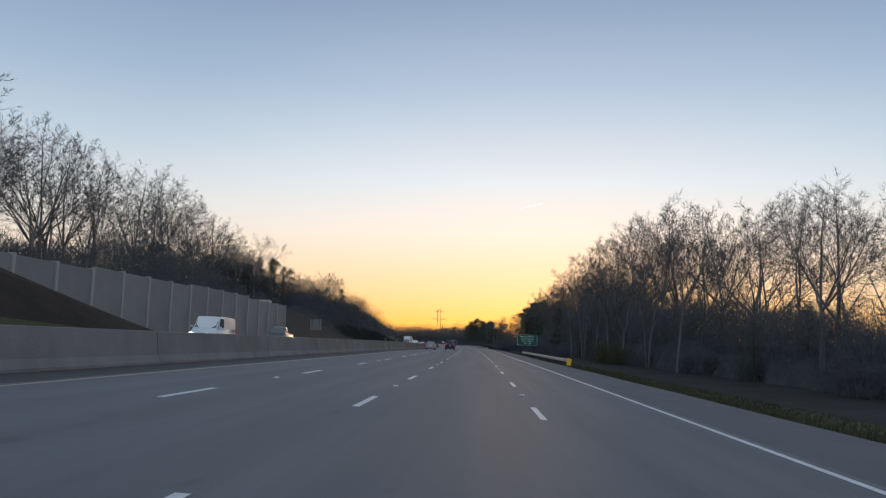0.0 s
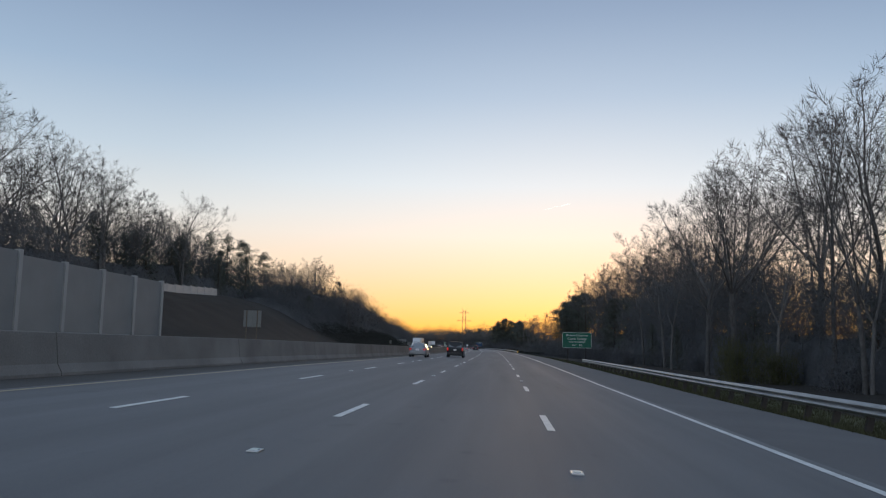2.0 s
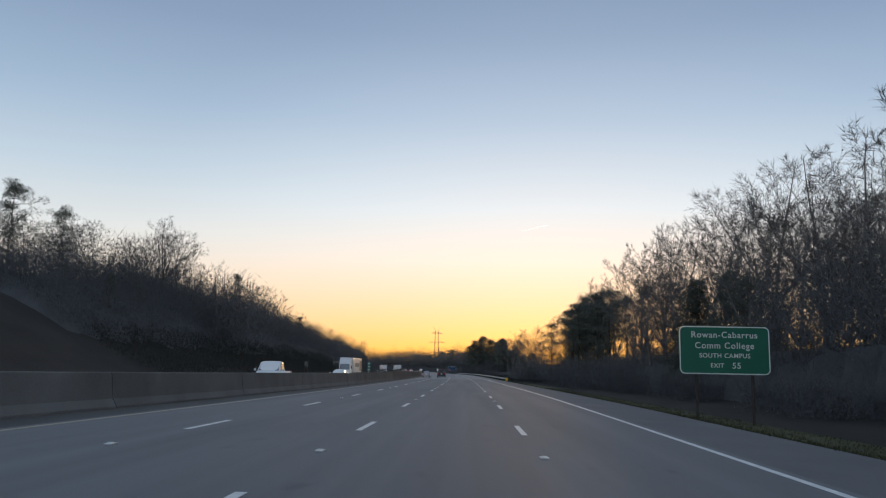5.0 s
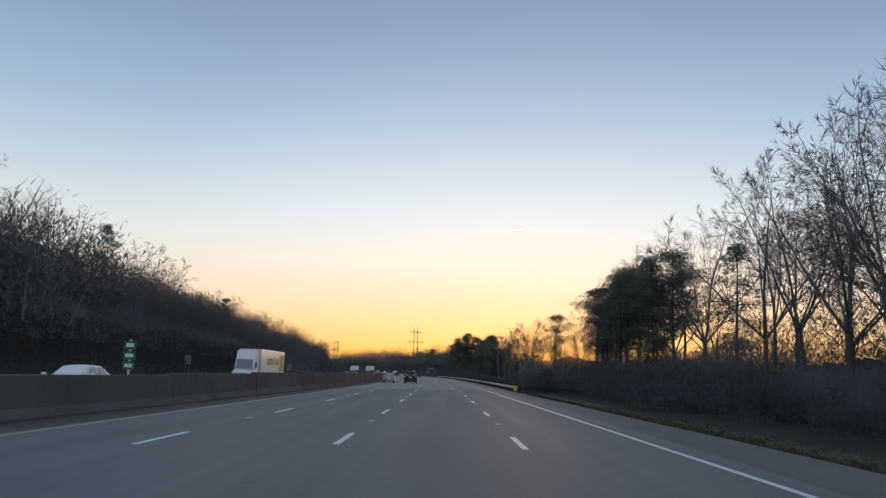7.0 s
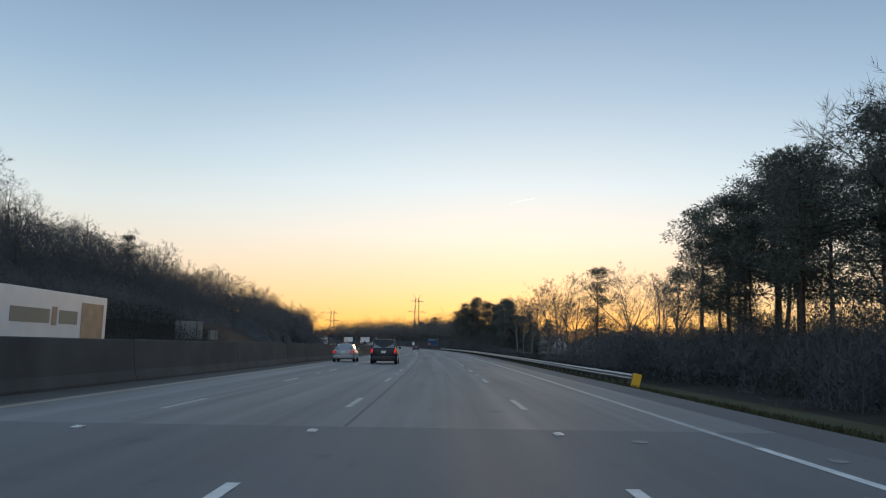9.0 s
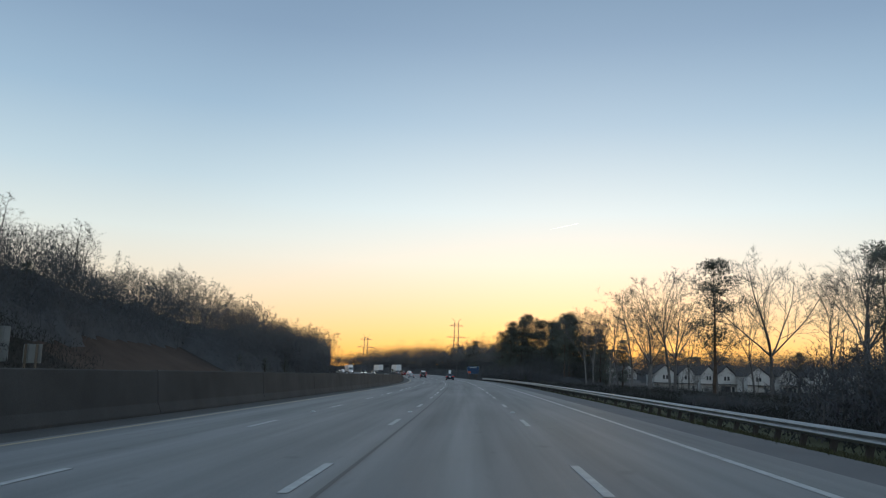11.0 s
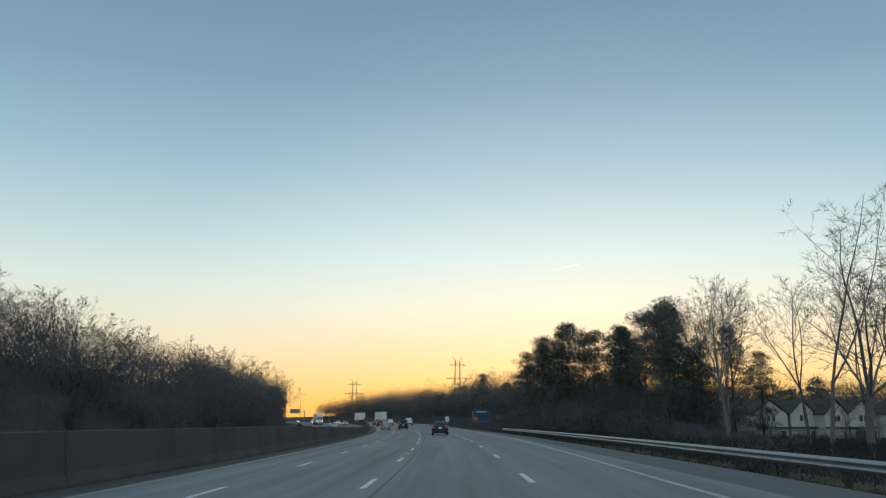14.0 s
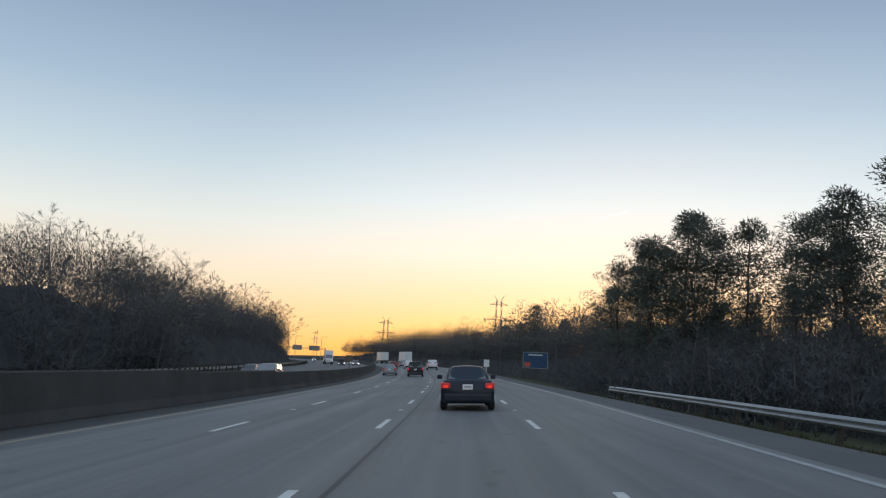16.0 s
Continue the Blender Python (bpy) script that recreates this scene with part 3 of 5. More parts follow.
bs = at(618, 16.2, 3.05)
blue = thing("service_sign", "blue motorway services sign with logo panels", "road sign", place=pose(bs.x, bs.y, bs.z, 0, 0, turn_at(560)))
part("panel", rounded(4.2, 2.7, 0.2, 0.05), SIGN_BLUE, blue)
b_ = part("border", ring(4.16, 2.66, 0.19, 0.04, 0.012), LETTER, blue)
b_.location.y = -0.010
for x, z, mt in ((-1.35, -0.75, LOGO_ORANGE), (-1.35, 0.1, SIGN_BLUE), (0.0, -0.75, SIGN_BLUE), (1.35, -0.75, SIGN_BLUE), (0.0, 0.1, SIGN_BLUE), (1.35, 0.1, SIGN_BLUE)):
    p = part("logo_panel", rounded(1.0, 0.7, 0.05, 0.02), mt, blue)
    p.location = (x, -0.022, z)
bm = bmesh.new()
box(bm, -1.2, 1.2, -0.02, 0.0, 0.78, 0.98)
part("bar", bm, LETTER, blue, "white bar of lettering")
sign_posts(blue, (-1.2, 1.2), -5.4, 1.2, POST_WOOD)

sq = at(618, 8.0, 2.2)
small = thing("road_sign", "small white rectangular road sign on a post", "road sign", place=pose(sq.x, sq.y, sq.z, 0, 0, turn_at(570)))
part("panel", rounded(0.9, 1.2, 0.06, 0.02), SIGN_WHITE, small)
sign_posts(small, (0.0,), -3.4, 0.5)


def back_sign(s, o, w, h, z_mid, braces, label):
    q = at(s, o, z_mid)
    sg = thing("road_sign", label, "road sign", group="sign boards seen from behind", place=pose(q.x, q.y, q.z, 0, 0, turn_at(s)))
    part("panel", rounded(w, h, 0.08, 0.04), SIGN_GREY, sg)
    for i in range(braces):
        x = -w / 2 + w * (i + 0.5) / braces
        bm = bmesh.new()
        box(bm, x - 0.05, x + 0.05, -0.10, 0.0, -h / 2 - 0.02, h / 2 + 0.02, 0.01)
        part("brace", bm, SIGN_GREY, sg)
    gz = ground_z(s, o) - z_mid - 0.5
    for x in (-w * 0.3, w * 0.3):
        bm = bmesh.new()
        box(bm, x - 0.06, x + 0.06, -0.26, -0.12, gz, h / 2, 0.01)
        part("post", bm, POST_WOOD, sg)
    return sg


back_sign(171.7, -34.0, 2.5, 2.3, 4.45, 3, "pale metal back of a road sign on the bank")
back_sign(388, -33.6, 3.7, 2.4, 2.5, 4, "wide grey back of a road sign beside the bank")
back_sign(389, -30.6, 1.3, 1.3, 1.9, 2, "small grey back of a road sign beside the bank")
back_sign(318, -31.5, 0.8, 1.1, 2.2, 1, "small grey back of a road sign beside the bank")

mq = at(244, BARRIER_O, None)
mm = thing("mile_marker", "stacked green marker plates on the median barrier", "road marker", place=pose(mq.x, mq.y, mq.z + 1.05, 0, 0, turn_at(244)))
bm = bmesh.new()
box(bm, -0.03, 0.03, 0.02, 0.08, -0.05, 1.2, 0.005)
part("post", bm, STEEL, mm)
for z in (0.35, 0.68, 1.02):
    p = part("plate", rounded(0.42, 0.28, 0.04, 0.012), SIGN_GREEN, mm)
    p.location.z = z
    bm = bmesh.new()
    box(bm, -0.13, 0.13, -0.008, 0.0, -0.06, 0.06)
    q_ = part("bar", bm, LETTER, p, "white bar of lettering")
for s_m in (566, 640):
    mq = at(s_m, BARRIER_O, None)
    m2 = thing("marker_post", "small dark marker plate on the median barrier", "road marker", place=pose(mq.x, mq.y, mq.z + 1.05, 0, 0, turn_at(s_m)))
    bm = bmesh.new()
    box(bm, -0.04, 0.04, 0.02, 0.08, -0.05, 0.9, 0.005)
    part("post", bm, POST_WOOD, m2)
    p = part("plate", rounded(0.7, 0.6, 0.05, 0.02), POST_WOOD, m2)
    p.location.z = 1.0


# ---- vehicles ----
def loft(rows, cap=True):
    bm = bmesh.new()
    vs = [[bm.verts.new(p) for p in row] for row in rows]
    k = len(rows[0])
    for a, b in zip(vs, vs[1:]):
        for j in range(k - 1):
            bm.faces.new((a[j], a[j + 1], b[j + 1], b[j]))
        bm.faces.new((a[k - 1], a[0], b[0], b[k - 1]))
    if cap:
        bm.faces.new(list(reversed(vs[0])))
        bm.faces.new(vs[-1])
    bmesh.ops.recalc_face_normals(bm, faces=bm.faces)
    return bm


def lower(y, z0, z1, w):
    h = z1 - z0
    half = [(w * 0.86, z0), (w * 0.97, z0 + 0.16 * h), (w, z0 + 0.5 * h), (w * 0.97, z0 + 0.84 * h), (w * 0.88, z1)]
    return [(-x, y, z) for x, z in half] + [(0, y, z1 + 0.02)] + [(x, y, z) for x, z in reversed(half)]


def upper(y, z0, z1, wb, wt):
    return [(-wb, y, z0), (-(wb + wt * 2) / 3, y, z0 + (z1 - z0) * 0.7), (-wt, y, z1 - 0.05), (-wt * 0.84, y, z1), (0, y, z1 + 0.025), (wt * 0.84, y, z1), (wt, y, z1 - 0.05),
            ((wb + wt * 2) / 3, y, z0 + (z1 - z0) * 0.7), (wb, y, z0)]


def pane_on(a, b, c, d, inset, out):
    """A thin pane on the quad a b c d (in order), drawn in by inset and standing proud by out."""
    a, b, c, d = (Vector(p) for p in (a, b, c, d))
    n = (b - a).cross(d - a).normalized()
    m = (a + b + c + d) / 4
    bm = bmesh.new()
    f = [bm.verts.new(p + (m - p).normalized() * inset + n * out) for p in (a, b, c, d)]
    k = [bm.verts.new(p + (m - p).normalized() * inset + n * (out - 0.02)) for p in (a, b, c, d)]
    bm.faces.new(f)
    bm.faces.new(list(reversed(k)))
    for i in range(4):
        j = (i + 1) % 4
        bm.faces.new((f[j], f[i], k[i], k[j]))
    bmesh.ops.recalc_face_normals(bm, faces=bm.faces)
    return bm


def wheel(parent, x, y, r, w):
    hub = new("wheel")
    hub.parent = parent
    hub.location = (x, y, r)
    bm = bmesh.new()
    bmesh.ops.create_cone(bm, cap_ends=True, segments=20, radius1=r, radius2=r, depth=w, matrix=Matrix.Rotation(radians(90), 4, "Y"))
    bmesh.ops.bevel(bm, geom=[e for e in bm.edges if len(e.link_faces) == 2 and any(len(f.verts) > 4 for f in e.link_faces)], offset=0.03, segments=2, affect="EDGES")
    part("tyre", bm, RUBBER, hub)
    bm = bmesh.new()
    side = 1 if x > 0 else -1
    bmesh.ops.create_cone(bm, cap_ends=True, segments=16, radius1=r * 0.64, radius2=r * 0.58, depth=0.05, matrix=Matrix.Translation((side * (w / 2 + 0.005), 0, 0)) @ Matrix.Rotation(radians(90 * side), 4, "Y"))
    part("rim", bm, RIM, hub)


SPEC = {
    # length, half width, belt height, roof height, wheel radius, (rear glass foot, rear roof, front roof, front glass foot) along the length from the tail
    "sedan": (4.6, 0.86, 0.93, 1.40, 0.31, (0.60, 1.40, 2.70, 3.50)),
    "suv": (4.6, 0.92, 1.05, 1.72, 0.36, (0.10, 0.42, 2.70, 3.45)),
    "hatch": (4.2, 0.87, 0.98, 1.55, 0.32, (0.12, 0.65, 2.45, 3.25)),
    "van": (5.6, 1.0, 1.2, 2.1, 0.37, (0.06, 0.2, 3.9, 4.65)),
    "pickup": (5.6, 0.98, 1.12, 1.85, 0.39, (2.2, 2.35, 3.3, 3.95)),
}


def car(kind, body_paint, m, label, lit="tail", roof_rails=False):
    L, w, zb, zr, r, (g0, g1, g2, g3) = SPEC[kind]
    c = thing("car" if kind not in ("van", "pickup") else kind, label, "car" if kind not in ("van", "pickup") else kind, group="vehicles on the carriageway", place=m)
    z0 = 0.22
    tail_z = zb + (0.03 if kind == "sedan" else 0.0)
    nose = 0.72 if kind != "van" else 0.95
    rows = [lower(0.0, z0 + 0.12, tail_z - 0.06, w * 0.92), lower(0.10, z0 + 0.03, tail_z - 0.01, w * 0.97), lower(0.45, z0, tail_z, w), lower(g0 + 0.3, z0, zb, w), lower(L * 0.5, z0, zb, w),
            lower(g3, z0, zb - 0.02, w), lower(L - 0.7, z0, nose + 0.06, w * 0.98), lower(L - 0.15, z0 + 0.05, nose - 0.05, w * 0.9), lower(L, z0 + 0.15, nose - 0.18, w * 0.74)]
    if kind in ("suv", "hatch", "van"):
        rows = [lower(0.0, z0 + 0.15, zb - 0.08, w * 0.9), lower(0.08, z0 + 0.03, zb, w * 0.96)] + rows[2:]
    part("body", loft(rows), body_paint, c, smooth_shade=True)
    wb, wt = w * (0.82 if kind == "sedan" else 0.88), w * (0.62 if kind == "sedan" else 0.76 if kind != "van" else 0.84)
    cab = [upper(g0, zb - 0.02, zb + 0.03, wb, wb * 0.96), upper(g1, zb - 0.02, zr - 0.03, wb, wt), upper((g1 + g2) / 2, zb - 0.02, zr, wb, wt * 1.02), upper(g2, zb - 0.02, zr - 0.04, wb, wt), upper(g3, zb - 0.04, zb + 0.01, wb, wb * 0.96)]
    part("roof", loft(cab), body_paint, c, smooth_shade=False)
    if kind != "van":
        part("rear_window", pane_on((-wb, g0, zb + 0.03), (wb, g0, zb + 0.03), (wt, g1, zr - 0.08), (-wt, g1, zr - 0.08), 0.09, 0.012), CAR_GLASS, c)
    part("windscreen", pane_on((wb, g3, zb), (-wb, g3, zb), (-wt, g2, zr - 0.09), (wt, g2, zr - 0.09), 0.1, 0.014), CAR_GLASS, c)
    for sd in (-1, 1):
        zt = zb + (zr - zb) * 0.86
        wm = wb + (wt - wb) * 0.86
        spans = ((g1 - 0.05, (g1 + g2) / 2 - 0.05), ((g1 + g2) / 2 + 0.05, g2 + 0.25)) if kind not in ("van", "pickup") else ((g2 - 0.9, g2 + 0.2),)
        for ya, yb in spans:
            ytop = min(yb, g2)
            q = [(sd * wb, ya, zb + 0.04), (sd * wb, yb, zb + 0.04), (sd * wm, ytop, zt), (sd * wm, ya + 0.1, zt)]
            if sd < 0:
                q = [q[1], q[0], q[3], q[2]]
            part("side_window", pane_on(*q, 0.05, 0.03), CAR_GLASS, c)
        bm = bmesh.new()
        box(bm, sd * (w + 0.08) - 0.09, sd * (w + 0.08) + 0.09, g3 - 0.30, g3 - 0.16, zb + 0.02, zb + 0.17, 0.04)
        part("mirror", bm, body_paint, c)
        bm = bmesh.new()
        zl = tail_z - 0.2
        if kind == "sedan":
            box(bm, min(sd * w * 0.62, sd * w * 0.975), max(sd * w * 0.62, sd * w * 0.975), -0.012, 0.40, zl - 0.06, zl + 0.13, 0.05)
        else:
            box(bm, min(sd * w * 0.78, sd * w * 0.95), max(sd * w * 0.78, sd * w * 0.95), -0.02, 0.16, zl - 0.12, zl + 0.22, 0.03)
        tl = part("tail_light", bm, TAIL_OFF, c, "red tail lamp")
        if lit == "tail":
            bm = bmesh.new()
            if kind == "sedan":
                box(bm, min(sd * w * 0.72, sd * w * 0.88), max(sd * w * 0.72, sd * w * 0.88), -0.02, 0.0, zl - 0.045, zl + 0.04, 0.01)
            else:
                box(bm, min(sd * w * 0.80, sd * w * 0.93), max(sd * w * 0.80, sd * w * 0.93), -0.03, -0.01, zl - 0.02, zl + 0.16, 0.01)
            part("bulb_glow", bm, TAIL, tl, "bright red lit lens")
        bm = bmesh.new()
        box(bm, min(sd * w * 0.5, sd * w * 0.84), max(sd * w * 0.5, sd * w * 0.84), L - 0.22, L - 0.04, nose - 0.24, nose - 0.10, 0.03)
        part("headlight", bm, HEAD if lit == "head" else RIM, c, "headlamp")
        for y in (L * 0.19, L * 0.80):
            wheel(c, sd * (w - 0.10), y, r, 0.2)
        if roof_rails:
            bm = bmesh.new()
            box(bm, sd * wt * 0.9 - 0.025, sd * wt * 0.9 + 0.025, g1 + 0.1, g2 - 0.1, zr - 0.01, zr + 0.07, 0.01)
            part("roof_rail", bm, BLACK_TRIM, c)
    bm = bmesh.new()
    box(bm, -w * 0.88, w * 0.88, -0.05, 0.14, z0 + 0.06, z0 + 0.34, 0.07)
    part("bumper", bm, body_paint if kind == "sedan" else BLACK_TRIM, c)
    bm = bmesh.new()
    box(bm, -0.16, 0.16, -0.05, 0.02, tail_z - 0.29, tail_z - 0.13, 0.005)
    pl = part("licence_plate", bm, PLATE, c)
    bm = bmesh.new()
    box(bm, -0.11, 0.11, -0.056, -0.05, tail_z - 0.225, tail_z - 0.19)
    part("bar", bm, SIGN_GREY, pl, "grey bar of characters")
    bm = bmesh.new()
    box(bm, -w * 0.6, w * 0.6, L - 0.06, L + 0.03, z0 + 0.15, nose - 0.28, 0.02)
    part("grille", bm, BLACK_TRIM, c)
    if kind == "pickup":
        bm = bmesh.new()
        box(bm, -w * 0.82, w * 0.82, 0.12, g0 - 0.1, zb - 0.02, zb + 0.035)
        part("bed_cover", bm, BLACK_TRIM, c)
    return c


def on_road(s, o, back=False):
    m = lay(s, o)
    return m @ pose(0, 0, 0, 0, 0, 180) if back else m


DARK_BLUE, BLACK_P, SILVER_P, WHITE_P, RED_P, GREY_P = (paint("dark_blue_car_paint", (0.007, 0.013, 0.024), 0.45, 0.0), paint("black_car_paint", (0.010, 0.010, 0.012), 0.42, 0.1), paint("silver_car_paint", (0.24, 0.25, 0.26), 0.35, 0.4),
    paint("white_car_paint", (0.58, 0.59, 0.59), 0.35, 0.0), paint("dark_red_car_paint", (0.12, 0.015, 0.015)), paint("grey_car_paint", (0.12, 0.125, 0.13), 0.3, 0.5))
car("sedan", DARK_BLUE, on_road(508.2, -0.45), "dark blue sedan with lit red tail lamps in the lane")
car("suv", BLACK_P, on_road(333, -4.3), "black boxy sport utility car with roof rails", roof_rails=True)
car("sedan", SILVER_P, on_road(139.5, -7.75), "silver older sedan with lit tail lamps")
car("suv", BLACK_P, on_road(148.0, -4.5), "black sport utility car with silver roof rails", roof_rails=True)
car("sedan", SILVER_P, on_road(339.5, -7.75), "silver sedan in the lane beside the median barrier")
car("suv", WHITE_P, on_road(623, -0.7), "white sport utility car with tinted rear window")
car("suv", BLACK_P, on_road(576, -4.2), "black sport utility car among the traffic ahead", roof_rails=True)
car("sedan", SILVER_P, on_road(583, -7.4), "silver sedan among the traffic ahead")
car("hatch", SILVER_P, on_road(668, -4.3), "silver hatchback among the traffic ahead")
car("sedan", RED_P, on_road(628, -7.5), "dark red sedan among the traffic ahead")
car("sedan", GREY_P, on_road(652, -7.5), "grey sedan among the traffic ahead")
car("hatch", WHITE_P, on_road(640, -4.3), "white hatchback among the traffic ahead")
car("van", WHITE_P, on_road(61, -20.2, True), "white panel van with lit headlamps behind the barrier", lit="head")
car("pickup", GREY_P, on_road(92, -22.5, True), "grey pickup truck with lit headlamps behind the barrier", lit="head")
car("pickup", WHITE_P, on_road(218.5, -15.0, True), "white pickup truck behind the median barrier", lit="head")
car("sedan", WHITE_P, on_road(252, -15.0, True), "white sedan passing behind the median barrier", lit="head")
car("sedan", SILVER_P, on_road(404, -19.0, True), "silver saloon car with lit headlamps", lit="head")
car("sedan", SILVER_P, on_road(440, -15.0, True), "silver sedan behind the median barrier", lit="head")
car("sedan", GREY_P, on_road(455, -18.6, True), "grey sedan behind the median barrier", lit="head")
car("sedan", GREY_P, on_road(468, -15.0, True), "grey saloon car behind the barrier", lit="head")
car("sedan", SILVER_P, on_road(494, -18.6, True), "silver sedan behind the median barrier", lit="head")
car("hatch", SILVER_P, on_road(548, -15.0, True), "silver hatchback behind the median barrier", lit="head")
for s_v, o_v, k_v, p_v in ((575, -22.2, "sedan", GREY_P), (690, -15, "sedan", GREY_P), (702, -18.6, "suv", BLACK_P), (735, -15, "sedan", SILVER_P), (770, -22.2, "suv", WHITE_P), (800, -15, "sedan", BLACK_P), (812, -18.6, "suv", GREY_P), (850, -22.2, "sedan", SILVER_P)):
    car(k_v, p_v, on_road(s_v, o_v, True), "distant oncoming car with lit headlamps", lit="head")


def trailer(parent, y0, y1, z0, z1, mat):
    bm = bmesh.new()
    box(bm, -1.29, 1.29, y0, y1, z0, z1, 0.04)
    part("trailer_box", bm, mat, parent)
    bm = bmesh.new()
    box(bm, -1.2, 1.2, y0 + 0.3, y1 - 0.3, z0 - 0.28, z0, 0.02)
    part("chassis", bm, BLACK_TRIM, parent)
    for x in (-0.62, 0.62):
        bm = bmesh.new()
        box(bm, x - 0.58, x + 0.58, y0 - 0.03, y0, z0 + 0.12, z1 - 0.12, 0.01)
        part("rear_door", bm, mat, parent)
    for y in (y0 + 0.9, y0 + 2.1):
        for sd in (-1, 1):
            wheel(parent, sd * 1.05, y, 0.5, 0.5)


def semi(m, label, with_tractor=True, print_side=False, lit=False):
    c = thing("truck", label, "truck", group="trucks on the carriageway", place=m)
    trailer(c, 0.0, 15.2, 1.2, 4.05, WHITE_P)
    part("tail_bar", box(bmesh.new(), -1.1, 1.1, -0.08, 0.02, 0.55, 0.7), BLACK_TRIM, c)
    if print_side:
        rng = random.Random(3)
        x = -1.305
        for y_a, y_b, z_a, z_b, mt in ((7.5, 11.6, 2.3, 3.05, LOGO_DARK), (4.1, 6.4, 2.3, 3.05, LOGO_DARK), (6.65, 7.25, 2.2, 3.2, PRINT_BROWN)):
            bm = bmesh.new()
            box(bm, x, x + 0.01, y_a, y_b, z_a, z_b)
            part("print_bar", bm, mt, c, "dark block of a trailer logo")
        bm = bmesh.new()
        box(bm, x, x + 0.01, 0.5, 3.6, 1.5, 3.6)
        part("print_picture", bm, PRINT_BROWN, c, "brown printed picture on the trailer")
    cab = [lower(15.6, 0.5, 1.6, 1.1), lower(17.6, 0.5, 1.6, 1.15), lower(17.9, 0.5, 1.62, 1.15), lower(19.6, 0.55, 1.5, 1.0), lower(19.9, 0.6, 1.3, 0.9)]
    part("tractor_body", loft(cab), WHITE_P, c)
    sleeper = [upper(15.7, 1.5, 3.7, 1.15, 1.1), upper(17.2, 1.5, 3.85, 1.15, 1.05), upper(17.7, 1.5, 2.9, 1.15, 1.05), upper(18.2, 1.5, 1.7, 1.1, 1.05)]
    part("cab", loft(sleeper), WHITE_P, c)
    part("windscreen", pane_on((1.1, 18.2, 1.68), (-1.1, 18.2, 1.68), (-1.04, 17.7, 2.8), (1.04, 17.7, 2.8), 0.16, 0.14), CAR_GLASS, c)
    for sd in (-1, 1):
        bm = bmesh.new()
        box(bm, min(sd * 0.6, sd * 0.95), max(sd * 0.6, sd * 0.95), 19.66, 19.86, 0.95, 1.15, 0.03)
        part("headlight", bm, HEAD if lit else RIM, c)
        bm = bmesh.new()
        box(bm, sd * 1.3 - 0.08, sd * 1.3 + 0.08, 17.9, 18.02, 1.8, 2.5, 0.03)
        part("mirror", bm, BLACK_TRIM, c)
        for y in (16.1, 17.2, 19.0):
            wheel(c, sd * 0.98, y, 0.5, 0.4)
    return c


semi(on_road(328, -22.7, True), "white articulated lorry with a printed box trailer", print_side=True, lit=True)
semi(on_road(775, -1.0), "white box trailer lorry among the traffic ahead")
semi(on_road(738, 2.6), "white box trailer lorry in the outer lane ahead")
semi(on_road(745, -22.2, True), "white articulated lorry coming along the far carriageway", lit=True)


# ---- houses, pylons, contrail, gantry ----
def house(m, wide, deep, seed):
    rng = random.Random(seed)
    h = thing("house", "pale two-storey house with dark gable roof and garage", "house", group="houses beyond the trees", place=m)
    e, g = 5.4, 8.3
    bm = bmesh.new()
    pts = [(-wide / 2, 0, -1.5), (wide / 2, 0, -1.5), (wide / 2, 0, e), (0, 0, g - 0.25), (-wide / 2, 0, e)]
    f0 = [bm.verts.new(p) for p in pts]
    f1 = [bm.verts.new((p[0], deep, p[2])) for p in pts]
    bm.faces.new(f0)
    bm.faces.new(list(reversed(f1)))
    for i in range(5):
        j = (i + 1) % 5
        bm.faces.new((f0[j], f0[i], f1[i], f1[j]))
    bmesh.ops.recalc_face_normals(bm, faces=bm.faces)
    part("wall", bm, SIDING, h)
    for sd in (-1, 1):
        bm = bmesh.new()
        q = [(sd * (wide / 2 + 0.4), e - 0.25), (0, g), (0, g + 0.18), (sd * (wide / 2 + 0.4), e - 0.05)]
        a = [bm.verts.new((x, -0.4, z)) for x, z in q]
        b = [bm.verts.new((x, deep + 0.4, z)) for x, z in q]
        bm.faces.new(a)
        bm.faces.new(list(reversed(b)))
        for i in range(4):
            j = (i + 1) % 4
            bm.faces.new((a[j], a[i], b[i], b[j]))
        bmesh.ops.recalc_face_normals(bm, faces=bm.faces)
        part("roof", bm, ROOF, h)
    for x in (-0.55, 0.55):
        bm = bmesh.new()
        box(bm, x - 0.45, x + 0.45, -0.06, 0.02, 3.6, 5.1, 0.02)
        w_ = part("window", bm, SIDING, h)
        bm = bmesh.new()
        box(bm, x - 0.36, x + 0.36, -0.075, -0.06, 3.7, 5.0)
        part("pane", bm, DARK_PANE, w_)
    bm = bmesh.new()
    box(bm, -wide * 0.32, wide * 0.2, -0.05, 0.02, -0.6, 1.8, 0.02)
    part("garage_door", bm, rng.choice((GARAGE, DARK_PANE)), h)
    bm = bmesh.new()
    box(bm, wide * 0.28, wide * 0.42, -0.05, 0.02, -0.6, 1.6, 0.02)
    part("door", bm, DARK_PANE, h)
    bm = bmesh.new()
    box(bm, -wide / 2 - 0.2, wide / 2 + 0.2, -1.0, 0.0, 2.3, 2.5, 0.03)
    part("porch_roof", bm, ROOF, h)


